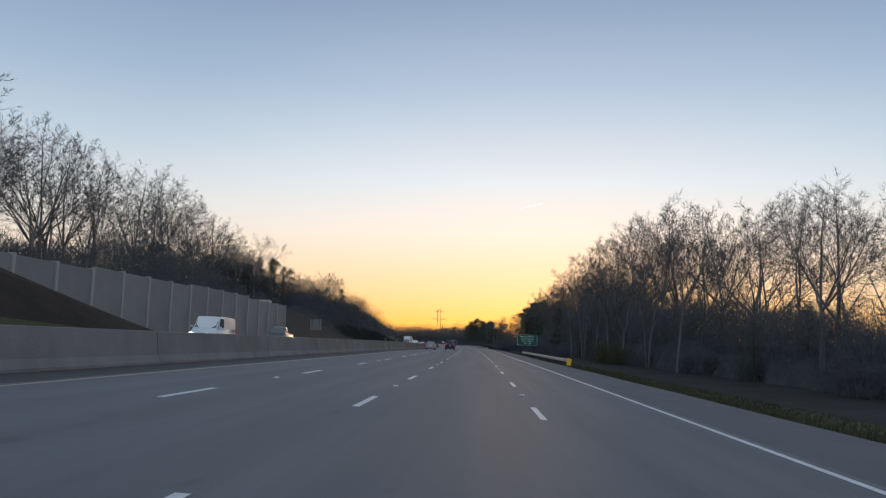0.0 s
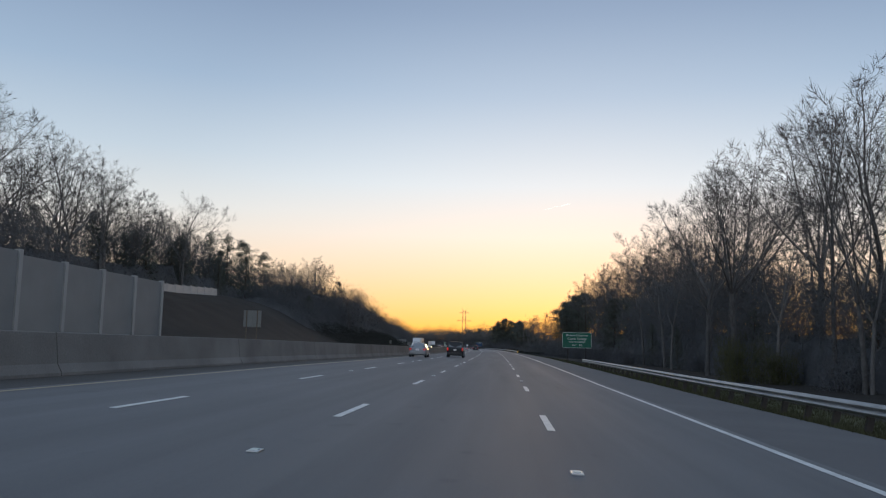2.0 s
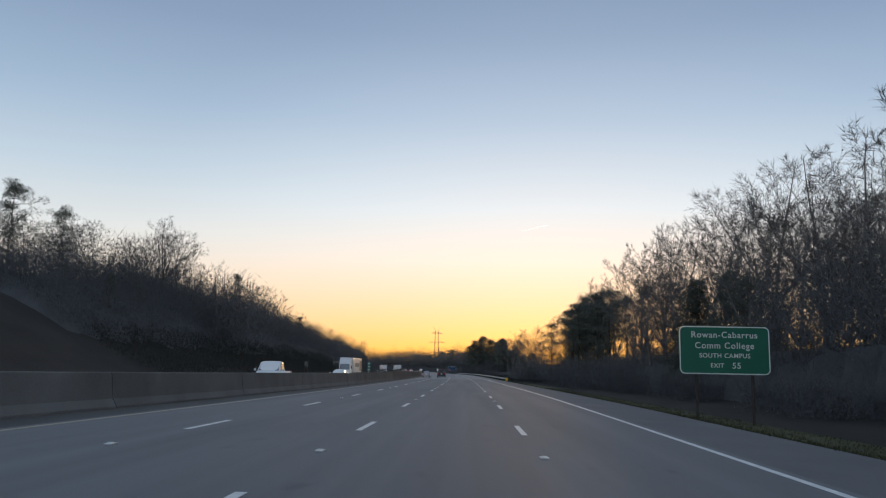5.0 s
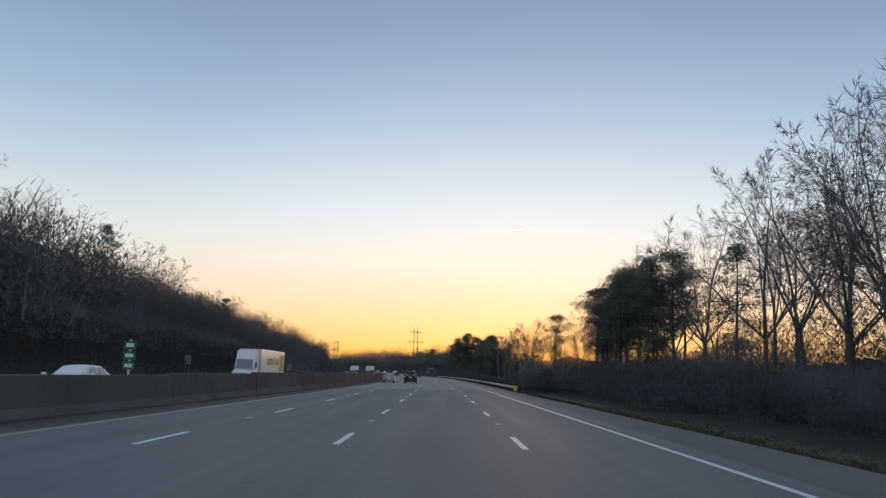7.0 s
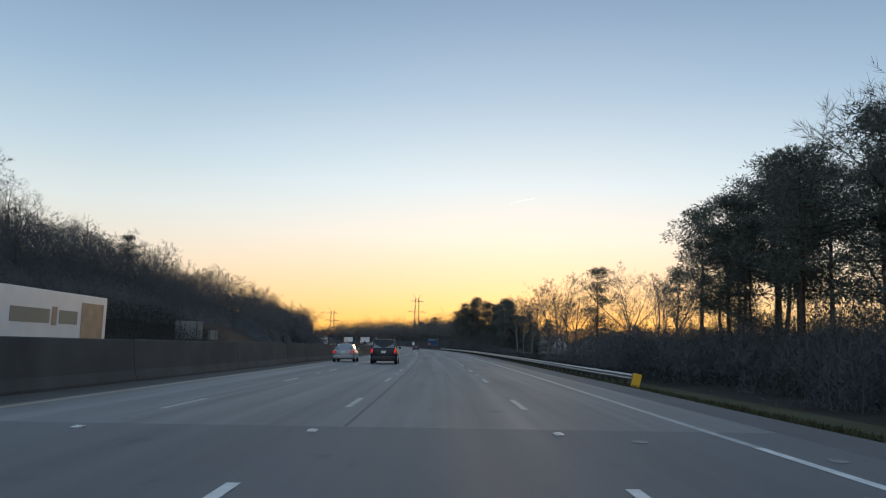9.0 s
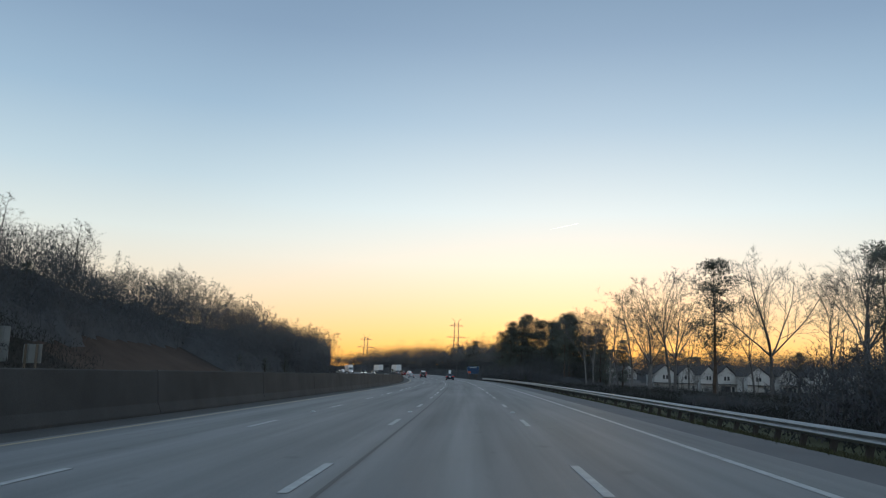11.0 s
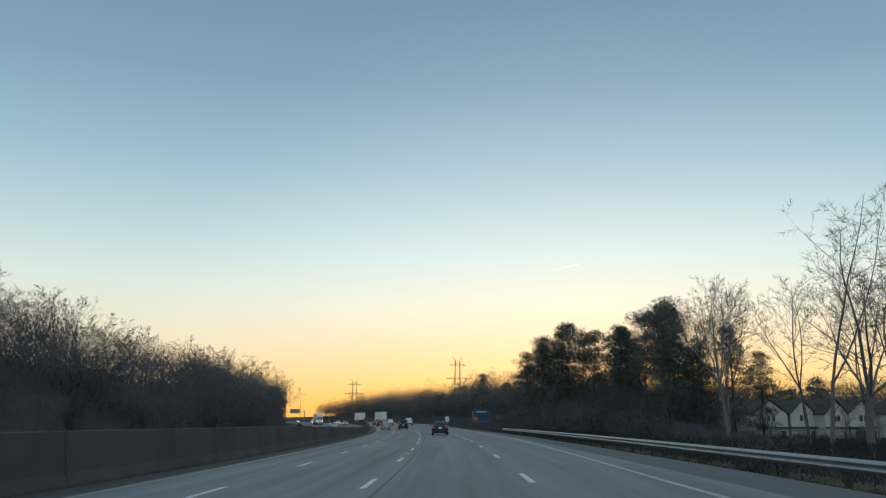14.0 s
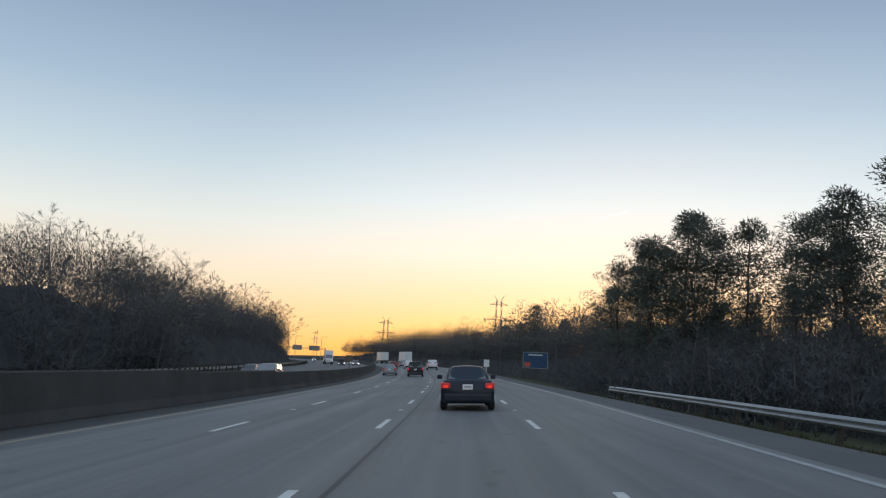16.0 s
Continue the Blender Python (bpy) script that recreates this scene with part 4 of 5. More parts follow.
for i, (s_h, o_h, w_h) in enumerate(((603, 60, 7.0), (604, 67.5, 6.4), (598, 78, 7.5), (598, 85.5, 6.2), (596, 92.0, 6.2), (596, 98.2, 6.2), (590, 106, 8.0), (588, 115, 7.0), (583, 124, 7.5), (578, 133, 7.5))):
    q = at(s_h, o_h)
    house(pose(q.x, q.y, q.z, 0, 0, 16 + 9 * math.sin(i * 2.1)), w_h, 9.0, i)


def strut(verts, faces, a, b, r):
    tube(verts, faces, Vector(a), Vector(b), r, r, 4)


def tube(verts, faces, a, b, ra, rb, sides):
    d = b - a
    if d.length < 1e-5:
        return
    q = d.to_track_quat("Z", "Y").to_matrix()
    n = len(verts)
    for p, r in ((a, ra), (b, rb)):
        for i in range(sides):
            w = 2 * math.pi * i / sides
            verts.append(p + q @ Vector((math.cos(w) * r, math.sin(w) * r, 0)))
    for i in range(sides):
        j = (i + 1) % sides
        faces.append((n + i, n + j, n + sides + j, n + sides + i))


def pylon(x, y, z, h, turn):
    t = thing("pylon", "tall steel lattice power pylon with crossarms", "pylon", group="power pylons on the skyline", place=pose(x, y, z, 0, 0, turn))
    for sd in (-1, 1):
        v, f = [], []
        for i in range(8):
            z0, z1 = h * i / 8, h * (i + 1) / 8
            w0, w1 = 2.6 - 1.2 * i / 8, 2.6 - 1.2 * (i + 1) / 8
            for yy in (-1.2, 1.2):
                strut(v, f, (sd * w0, yy, z0), (sd * w1, yy, z1), 0.11)
            strut(v, f, (sd * w0, -1.2, z0), (sd * w1, 1.2, z1), 0.1)
            strut(v, f, (sd * w0, 1.2, z0), (sd * w1, -1.2, z1), 0.1)
        ob = new("leg", mesh_from("leg", v, f, PYLON))
        ob.parent = t
    for zz, reach in ((h * 0.72, 8.0), (h * 0.93, 5.5)):
        v, f = [], []
        strut(v, f, (-reach, 0, zz), (reach, 0, zz), 0.16)
        strut(v, f, (-reach, 0, zz), (0, 0, zz + 1.6), 0.1)
        strut(v, f, (reach, 0, zz), (0, 0, zz + 1.6), 0.1)
        ob = new("crossarm", mesh_from("crossarm", v, f, PYLON))
        ob.parent = t
    for sd in (-1, 1):
        v, f = [], []
        strut(v, f, (sd * 1.3, 0, h), (sd * 3.4, 0, h * 1.06), 0.12)
        ob = new("peak", mesh_from("peak", v, f, PYLON))
        ob.parent = t


pylon(-48, 964, -1, 43, 20)
pylon(-137, 1065, -1, 34, 30)
pylon(-345, 1590, 0, 42, 40)

# ---- gantry and lamp posts far along the curve ----
gq = at(900, -21)
gantry = thing("sign_gantry", "steel gantry with dark sign boards over the far carriageway", "sign gantry", place=pose(gq.x, gq.y, gq.z, 0, 0, turn_at(900)))
for x in (-9.5, 9.5):
    bm = bmesh.new()
    box(bm, x - 0.2, x + 0.2, -0.2, 0.2, -0.5, 6.4, 0.04)
    part("post", bm, PYLON, gantry)
for z in (5.6, 6.3):
    bm = bmesh.new()
    box(bm, -9.6, 9.6, -0.12, 0.12, z - 0.1, z + 0.1, 0.02)
    part("beam", bm, PYLON, gantry)
for x, w_g in ((-4.6, 4.6), (4.0, 5.4)):
    pg = part("sign_board", rounded(w_g, 2.4, 0.15, 0.08), PYLON, gantry)
    pg.location = (x, -0.3, 6.1)
for s_l, o_l, h_l in ((905, -29.5, 12.5), (915, -11.5, 12.0), (860, -29.8, 11.0), (960, -29.5, 12.5)):
    lq = at(s_l, o_l)
    lp = thing("street_lamp", "tall grey lamp post with a single arm", "lamp post", group="lamp posts far along the curve", place=pose(lq.x, lq.y, lq.z, 0, 0, turn_at(s_l)))
    bm = bmesh.new()
    bmesh.ops.create_cone(bm, cap_ends=True, segments=8, radius1=0.14, radius2=0.08, depth=h_l + 0.5, matrix=Matrix.Translation((0, 0, h_l / 2 - 0.25)))
    part("pole", bm, PYLON, lp)
    bm = bmesh.new()
    box(bm, 0, 2.4, -0.05, 0.05, h_l - 0.1, h_l, 0.01)
    part("arm", bm, PYLON, lp)
    bm = bmesh.new()
    box(bm, 1.9, 2.7, -0.15, 0.15, h_l - 0.22, h_l - 0.06, 0.04)
    part("lamp_head", bm, PYLON, lp)


# a short contrail high in the evening sky, its sunlit look given by emission
cv, cf = [], []
p_a, p_b = Vector((203, 4646, 790)), Vector((352, 4646, 826))
for k in range(8):
    tube(cv, cf, p_a.lerp(p_b, k / 8), p_a.lerp(p_b, (k + 1) / 8), 0.5 + 1.2 * k / 8, 0.5 + 1.2 * (k + 1) / 8, 6)
tagged(new("contrail", mesh_from("contrail", cv, cf, CONTRAIL)), "short pale contrail high in the evening sky", "contrail")


# ---- trees ----
def soft_mesh(name, verts, faces, mat, facing):
    """Foliage whose shading follows the whole crown or bank, as fine leaves do, and not each blade."""
    v = verts if isinstance(verts, np.ndarray) else np.array([tuple(p) for p in verts], dtype=np.float64)
    f = np.array(faces, dtype=np.int64)
    a, b, c = v[f[:, 0]], v[f[:, 1]], v[f[:, 2]]
    want = facing((a + b + c) / 3)
    want /= np.linalg.norm(want, axis=1)[:, None]
    turned = (np.cross(b - a, c - a) * want).sum(1) < 0
    f[turned] = f[turned][:, ::-1]
    me = bpy.data.meshes.new(name)
    me.from_pydata(v.tolist(), [], f.tolist())
    me.materials.append(mat)
    me.polygons.foreach_set("use_smooth", [True] * len(me.polygons))
    normals = np.zeros_like(v)
    for k in range(3):
        normals[f[:, k]] = want
    me.normals_split_custom_set_from_vertices(normals.tolist())
    return me


def crown_facing(centres):
    """Outwards from the stem and up, a little uneven."""
    r = np.random.RandomState(len(centres))
    out = centres.copy()
    out[:, 2] = 0.0
    out /= np.maximum(np.linalg.norm(out, axis=1), 0.3)[:, None]
    out[:, 2] = 0.75
    return out + r.normal(0, 0.22, out.shape)


def sliver(v, f, p, d, length, half):
    """A thin blade: a needle, a bud or the tip of a twig."""
    w = d.orthogonal().normalized()
    w.rotate(Matrix.Rotation(length * 911.0 % 6.28, 3, d))
    k = len(v)
    v += [p - w * half, p + w * half, p + d * length]
    f.append((k, k + 1, k + 2))


def bough(rng, out, p, d, length, r, level, shape):
    """A long bough that bears shorter ones along its length, down to sprays of fine twigs."""
    counts, angle, rise, width, (mid_z, wide_r, tall_r) = shape
    pieces = (7, 4, 2)[level]
    sides = (6, 4, 3)[level]
    tv, tf = out[0] if level < 2 else out[1]
    pts, ways = [p.copy()], [d.normalized()]
    wander = (0.075, 0.10, 0.13)[level]
    for i in range(pieces):
        way = (ways[-1] + Vector((rng.gauss(0, wander), rng.gauss(0, wander), rng.gauss(0, 0.05) + rise))).normalized()
        pts.append(pts[-1] + way * (length / pieces))
        ways.append(way)
        tube(tv, tf, pts[-2], pts[-1], r * (1 - 0.85 * i / pieces), r * (1 - 0.85 * (i + 1) / pieces), sides)
    turn = rng.uniform(0, 6.28)
    n = counts[level]
    for j in range(n):
        f0 = (0.22, 0.12, 0.05)[level]
        f = f0 + (1.0 - f0) * (j + rng.random()) / n
        i = min(int(f * pieces), pieces - 1)
        q = pts[i].lerp(pts[i + 1], f * pieces - i)
        turn += 2.4 + rng.gauss(0, 0.3)
        way = ways[i + 1]
        side = way.orthogonal().normalized()
        side.rotate(Matrix.Rotation(turn, 3, way))
        a = angle * rng.uniform(0.65, 1.3)
        dd = (way * math.cos(a) + side * math.sin(a)).normalized()
        if level < 2:
            ll = length * (0.62 * (0.5 + 0.6 * math.sin(math.pi * min(1.1 * f, 1.0))) if level == 0 else 0.5 * (1.1 - 0.6 * f)) * rng.uniform(0.75, 1.2)
            tip = q + dd * ll
            if (tip.x ** 2 + tip.y ** 2) / wide_r ** 2 + ((tip.z - mid_z) / tall_r) ** 2 > 1.0:
                ll *= 0.62
            bough(rng, out, q, dd, ll, max(r * (1 - 0.85 * f) * 0.46, 0.011), level + 1, shape)
        else:
            sliver(*out[1], q, dd, rng.uniform(0.35, 0.95), width)
    for _ in range((4, 4, 3)[level]):
        sliver(*out[1], pts[-1], (ways[-1] + Vector((rng.gauss(0, 0.35), rng.gauss(0, 0.35), rng.gauss(0, 0.2)))).normalized(), rng.uniform(0.4, 0.9), width)


def bare_tree(seed, height, bole, lean_out, angle, rise, radius, counts, leaders, width, spread=0.34):
    """A leafless hardwood: a clean bole, a few lower limbs, then leaders that fan into a domed, finely twigged crown."""
    rng = random.Random(seed)
    out = [([], []), ([], [])]
    shape = (counts, angle, rise, width, (height * 0.62, height * spread, height * 0.37))
    here, way = Vector((0, 0, -0.6)), Vector((rng.gauss(0, 0.03), rng.gauss(0, 0.03), 1)).normalized()
    n = 5
    for i in range(n):
        way = (way + Vector((rng.gauss(0, 0.025), rng.gauss(0, 0.025), 0.02))).normalized()
        nxt = here + way * height * bole / n
        tube(*out[0], here, nxt, radius * (1.15 - 0.35 * i / n), radius * (1.15 - 0.35 * (i + 1) / n), 8)
        here = nxt
        if i >= 2:
            a = rng.uniform(0, 6.28)
            bough(rng, out, here, Vector((math.cos(a) * 0.8, math.sin(a) * 0.8, 0.8)), height * rng.uniform(0.12, 0.2), radius * 0.2, 1, shape)
    turn = rng.uniform(0, 6.28)
    for k in range(leaders):
        turn += 6.28 / leaders + rng.gauss(0, 0.3)
        out_by = lean_out * (rng.uniform(0.6, 1.25) if k else 0.12)
        d = way + Vector((math.cos(turn) * out_by, math.sin(turn) * out_by, 0))
        bough(rng, out, here, d, height * (1 - bole) * (rng.uniform(0.78, 0.98) if k else 1.0), radius * (0.5 if k else 0.66), 0, shape)
    return mesh_from("trunk", *out[0], BARK, shade=True), mesh_from("crown", *out[1], TWIG)


def tuft(rng, v, f, c, size, n, half, flat=0.75):
    """A tuft of needles or small leaves that radiate from a shoot."""
    for _ in range(n):
        d = Vector((rng.gauss(0, 1), rng.gauss(0, 1), rng.gauss(0.25, 0.8))).normalized()
        p = c + Vector((d.x, d.y, d.z * flat)) * size * rng.random() ** 0.4
        d = (d + Vector((rng.gauss(0, 0.5), rng.gauss(0, 0.5), rng.gauss(0.1, 0.5)))).normalized()
        sliver(v, f, p, d, min(size, 0.9) * rng.uniform(0.24, 0.42), half)


def pine_tree(seed, height, bare, width, tiers=11, boughs=4, tufts=2, blades=105):
    """A pine: a bare trunk below, then uneven tiers of crooked branches that carry tufts of needles."""
    rng = random.Random(seed)
    tv, tf, cv, cf = [], [], [], []
    spine = [Vector((0, 0, -0.5))]
    lean = Vector((rng.gauss(0, 0.02), rng.gauss(0, 0.02), 0))
    for i in range(8):
        nxt = Vector((0, 0, height * (i + 1) / 8)) + lean * height * (i + 1) / 8 + Vector((rng.gauss(0, 0.1), rng.gauss(0, 0.1), 0))
        tube(tv, tf, spine[-1], nxt, 0.24 * (1 - i / 8.6), 0.24 * (1 - (i + 1) / 8.6), 7)
        spine.append(nxt)

    def on_stem(z):
        f = min(max(z / height * 8, 0.0), 7.999)
        return spine[int(f)].lerp(spine[int(f) + 1], f - int(f))

    side_bias = rng.uniform(0, 6.28)
    for i in range(tiers):
        f = (i + rng.uniform(-0.3, 0.3)) / (tiers - 1)
        f = min(max(f, 0.0), 1.0)
        z = height * (bare + (0.97 - bare) * f)
        wide = width * ((1 - f ** 2.5) ** 0.62 * (0.6 + 0.4 * min(1.0, f / 0.3)) + 0.13) * rng.uniform(0.45, 1.1)
        for j in range(boughs):
            if rng.random() < 0.28:
                continue
            a = 6.28 * (j + rng.uniform(-0.4, 0.4)) / boughs + i * 1.3
            reach = wide * rng.uniform(0.55, 1.15) * (1 + 0.18 * math.cos(a - side_bias))
            p0 = on_stem(z - reach * 0.12)
            p1 = p0 + Vector((math.cos(a) * reach, math.sin(a) * reach, reach * (0.02 + 0.38 * f) + rng.gauss(0, 0.2)))
            mid = p0.lerp(p1, 0.5) - Vector((0, 0, 0.06 * reach))
            tube(tv, tf, p0, mid, 0.05, 0.035, 3)
            tube(tv, tf, mid, p1, 0.035, 0.012, 3)
            for k in range(tufts):
                g = 1.0 - 0.62 * (k / max(tufts - 1, 1)) * rng.uniform(0.7, 1.0)
                q = p0.lerp(p1, g) + Vector((rng.gauss(0, 0.22), rng.gauss(0, 0.22), rng.gauss(0.1, 0.2)))
                tuft(rng, cv, cf, q, rng.uniform(0.7, 1.3), blades, 0.05)
    for k in range(3):
        tuft(rng, cv, cf, on_stem(height) + Vector((rng.gauss(0, 0.3), rng.gauss(0, 0.3), rng.uniform(-1.0, -0.2))), 0.7, 40, 0.055)
    return mesh_from("trunk", tv, tf, PINE_BARK, shade=True), soft_mesh("crown", cv, cf, NEEDLES, crown_facing)


def cedar_tree(seed, height):
    rng = random.Random(seed)
    tv, tf, cv, cf = [], [], [], []
    tube(tv, tf, Vector((0, 0, -0.5)), Vector((0, 0, height)), 0.16, 0.02, 6)
    for i in range(130):
        f = rng.random() ** 1.2
        r = ((1 - f) ** 0.8) * height * 0.22 * rng.uniform(0.3, 1.1) + 0.08
        a = rng.uniform(0, 2 * math.pi)
        p = Vector((math.cos(a) * r, math.sin(a) * r, height * (0.04 + 0.95 * f)))
        if i % 2:
            tube(tv, tf, Vector((0, 0, p.z - 0.2)), p, 0.03, 0.01, 3)
        tuft(rng, cv, cf, p, 0.5 + 0.4 * (1 - f), 20, 0.06, 0.9)
    return mesh_from("trunk", tv, tf, PINE_BARK, shade=True), soft_mesh("crown", cv, cf, NEEDLES, crown_facing)


def thicket(seed, height, width, stems=26, dense=1.0, leaves=SCRUB):
    """A tangle of saplings and brambles: close in its depth, fine at its outline."""
    rng = random.Random(seed)
    tv, tf, cv, cf = [], [], [], []
    for i in range(stems):
        a = rng.uniform(0, 2 * math.pi)
        foot = Vector((math.cos(a), math.sin(a), 0)) * rng.uniform(0, width * 0.48) + Vector((0, 0, -0.5))
        tip = Vector((foot.x * 1.2 + rng.gauss(0, 0.4), foot.y * 1.2 + rng.gauss(0, 0.4), height * rng.uniform(0.55, 1.05)))
        mid = foot.lerp(tip, 0.5) + Vector((rng.gauss(0, 0.3), rng.gauss(0, 0.3), 0))
        tube(tv, tf, foot, mid, 0.045, 0.03, 3)
        tube(tv, tf, mid, tip, 0.03, 0.008, 3)
        for k in range(int(14 * dense)):
            sliver(tv, tf, mid.lerp(tip, rng.uniform(0.2, 1.0)), Vector((rng.gauss(0, 0.5), rng.gauss(0, 0.5), 0.8)).normalized(), height * rng.uniform(0.08, 0.2), 0.012)
        for k in range(int(125 * dense)):
            q = foot.lerp(tip, rng.random() ** 0.8 * 0.95) + Vector((rng.gauss(0, 0.09) * width, rng.gauss(0, 0.09) * width, 0))
            g = min(max(q.z / height, 0.0), 1.0)
            sliver(cv, cf, q, Vector((rng.gauss(0, 0.6), rng.gauss(0, 0.6), 0.9)).normalized(), height * rng.uniform(0.05, 0.11) * (1.1 - 0.4 * g), 0.05 - 0.032 * g)
    return mesh_from("stem_tangle", tv, tf, TWIG), soft_mesh("foliage", cv, cf, leaves, crown_facing)


KINDS = {
    "oak": [bare_tree(11 + i, 20, 0.30 + 0.04 * i, 1.0, 0.82, 0.035, 0.26, (9, 7, 8), 5, 0.017, 0.38) for i in range(4)],
    "poplar": [bare_tree(31 + i, 22, 0.34 + 0.06 * i, 0.55, 0.68, 0.045, 0.21, (10, 7, 8), 3, 0.017, 0.25) for i in range(4)],
    "poplar_slim": [bare_tree(37, 22, 0.30, 0.32, 0.95, 0.02, 0.17, (9, 6, 7), 2, 0.018, 0.17)],
    "oak_fine": [bare_tree(211 + i, 20, 0.32 + 0.05 * i, 0.95, 0.78, 0.04, 0.25, (10, 8, 8), 5, 0.016, 0.38) for i in range(3)],
    "oak_far": [bare_tree(111 + i, 20, 0.32, 0.95, 0.8, 0.035, 0.25, (7, 5, 7), 5, 0.03, 0.38) for i in range(3)],
    "poplar_far": [bare_tree(131 + i, 22, 0.38, 0.55, 0.68, 0.045, 0.21, (8, 5, 7), 3, 0.03, 0.25) for i in range(3)],
    "pine": [pine_tree(51 + i, 18, 0.36 + 0.06 * i, 4.1) for i in range(4)],
    "pine_full": [pine_tree(151 + i, 17, 0.12 + 0.06 * i, 3.9, 14, 5, 2, 95) for i in range(3)],
    "cedar": [cedar_tree(71 + i, 9) for i in range(3)],
    "scrub_olive": [thicket(87, 6, 6, 24, 1.2, OLIVE)],
    "scrub": [thicket(81 + i, 6, 7) for i in range(4)],
    "scrub_far": [thicket(91 + i, 6, 7, 16, 0.6) for i in range(3)],
}
SIZE = {}
for kind, some in KINDS.items():
    SIZE[kind] = [max(v.co.z for me in pair for v in me.vertices) for pair in some]
WORDS = {
    "oak": ("bare_tree", "bare broad-crowned hardwood with grey bark and fine twigs", "tree"),
    "poplar": ("bare_tree", "tall slender leafless hardwood with upswept twigs", "tree"),
    "poplar_slim": ("bare_tree", "slender bare hardwood with short spreading limbs", "tree"),
    "oak_fine": ("bare_tree", "tall bare hardwood with a rounded crown of fine twigs", "tree"),
    "oak_far": ("bare_tree", "bare broad-crowned hardwood in the distance", "tree"),
    "poplar_far": ("bare_tree", "slender leafless hardwood in the distance", "tree"),
    "pine": ("pine_tree", "tall dark pine with a bare lower trunk and clumped needles", "tree"),
    "pine_full": ("pine_tree", "dense dark pine leafy almost to the ground", "tree"),
    "cedar": ("cedar_tree", "dark conical evergreen cedar at the edge of the woods", "tree"),
    "scrub_olive": ("bush", "olive bush in first leaf at the edge of the woods", "bush"),
    "scrub_far": ("thicket", "distant brown thicket of saplings", "bush"),
    "scrub": ("thicket", "dense brown thicket of brambles and saplings", "bush"),
}
PROTO = {}


def plant(kind, s, o, height, seed=0, wide=1.0, z=None, v=None, turn=None):
    rng = random.Random(int(s * 37 + o * 101) + seed)
    v = rng.randrange(len(KINDS[kind])) if v is None else v
    f = height / SIZE[kind][v]
    m = Matrix.Translation(at(s, o, z)) @ Matrix.Rotation(rng.uniform(0, 6.28) if turn is None else turn, 4, "Z") @ Matrix.Diagonal((f * wide, f * wide, f, 1))
    if (kind, v) not in PROTO:
        name, label, cat = WORDS[kind]
        ob = thing(name, label, cat, group="trees beside the road" if "scrub" not in kind else "thickets beside the road")
        a, b = KINDS[kind][v]
        for me, pn in ((a, "trunk" if "scrub" not in kind else "stem_tangle"), (b, "crown" if "scrub" not in kind else "foliage")):
            ch = new(pn, me)
            ch.parent = ob
            if "scrub" in kind:
                tagged(ch, "", kind="stuff")
        PROTO[kind, v] = ob
    else:
        ob = copy_thing(PROTO[kind, v], Matrix.Identity(4))
    ob.matrix_basis = m
    return ob


def wood(seed, s0, s1, o0, o1, count, kinds, lo, hi, wide=1.0):
    rng = random.Random(seed)
    for i in range(count):
        k = rng.choices([a for a, _ in kinds], [b for _, b in kinds])[0]
        s = s0 + (s1 - s0) * (i + rng.random()) / count
        o = o0 + (o1 - o0) * rng.random()
        h = rng.uniform(lo, hi) * (0.45 if k == "cedar" else 1.0)
        plant(k, s, o, h, seed=i, wide=wide * rng.uniform(0.9, 1.15))


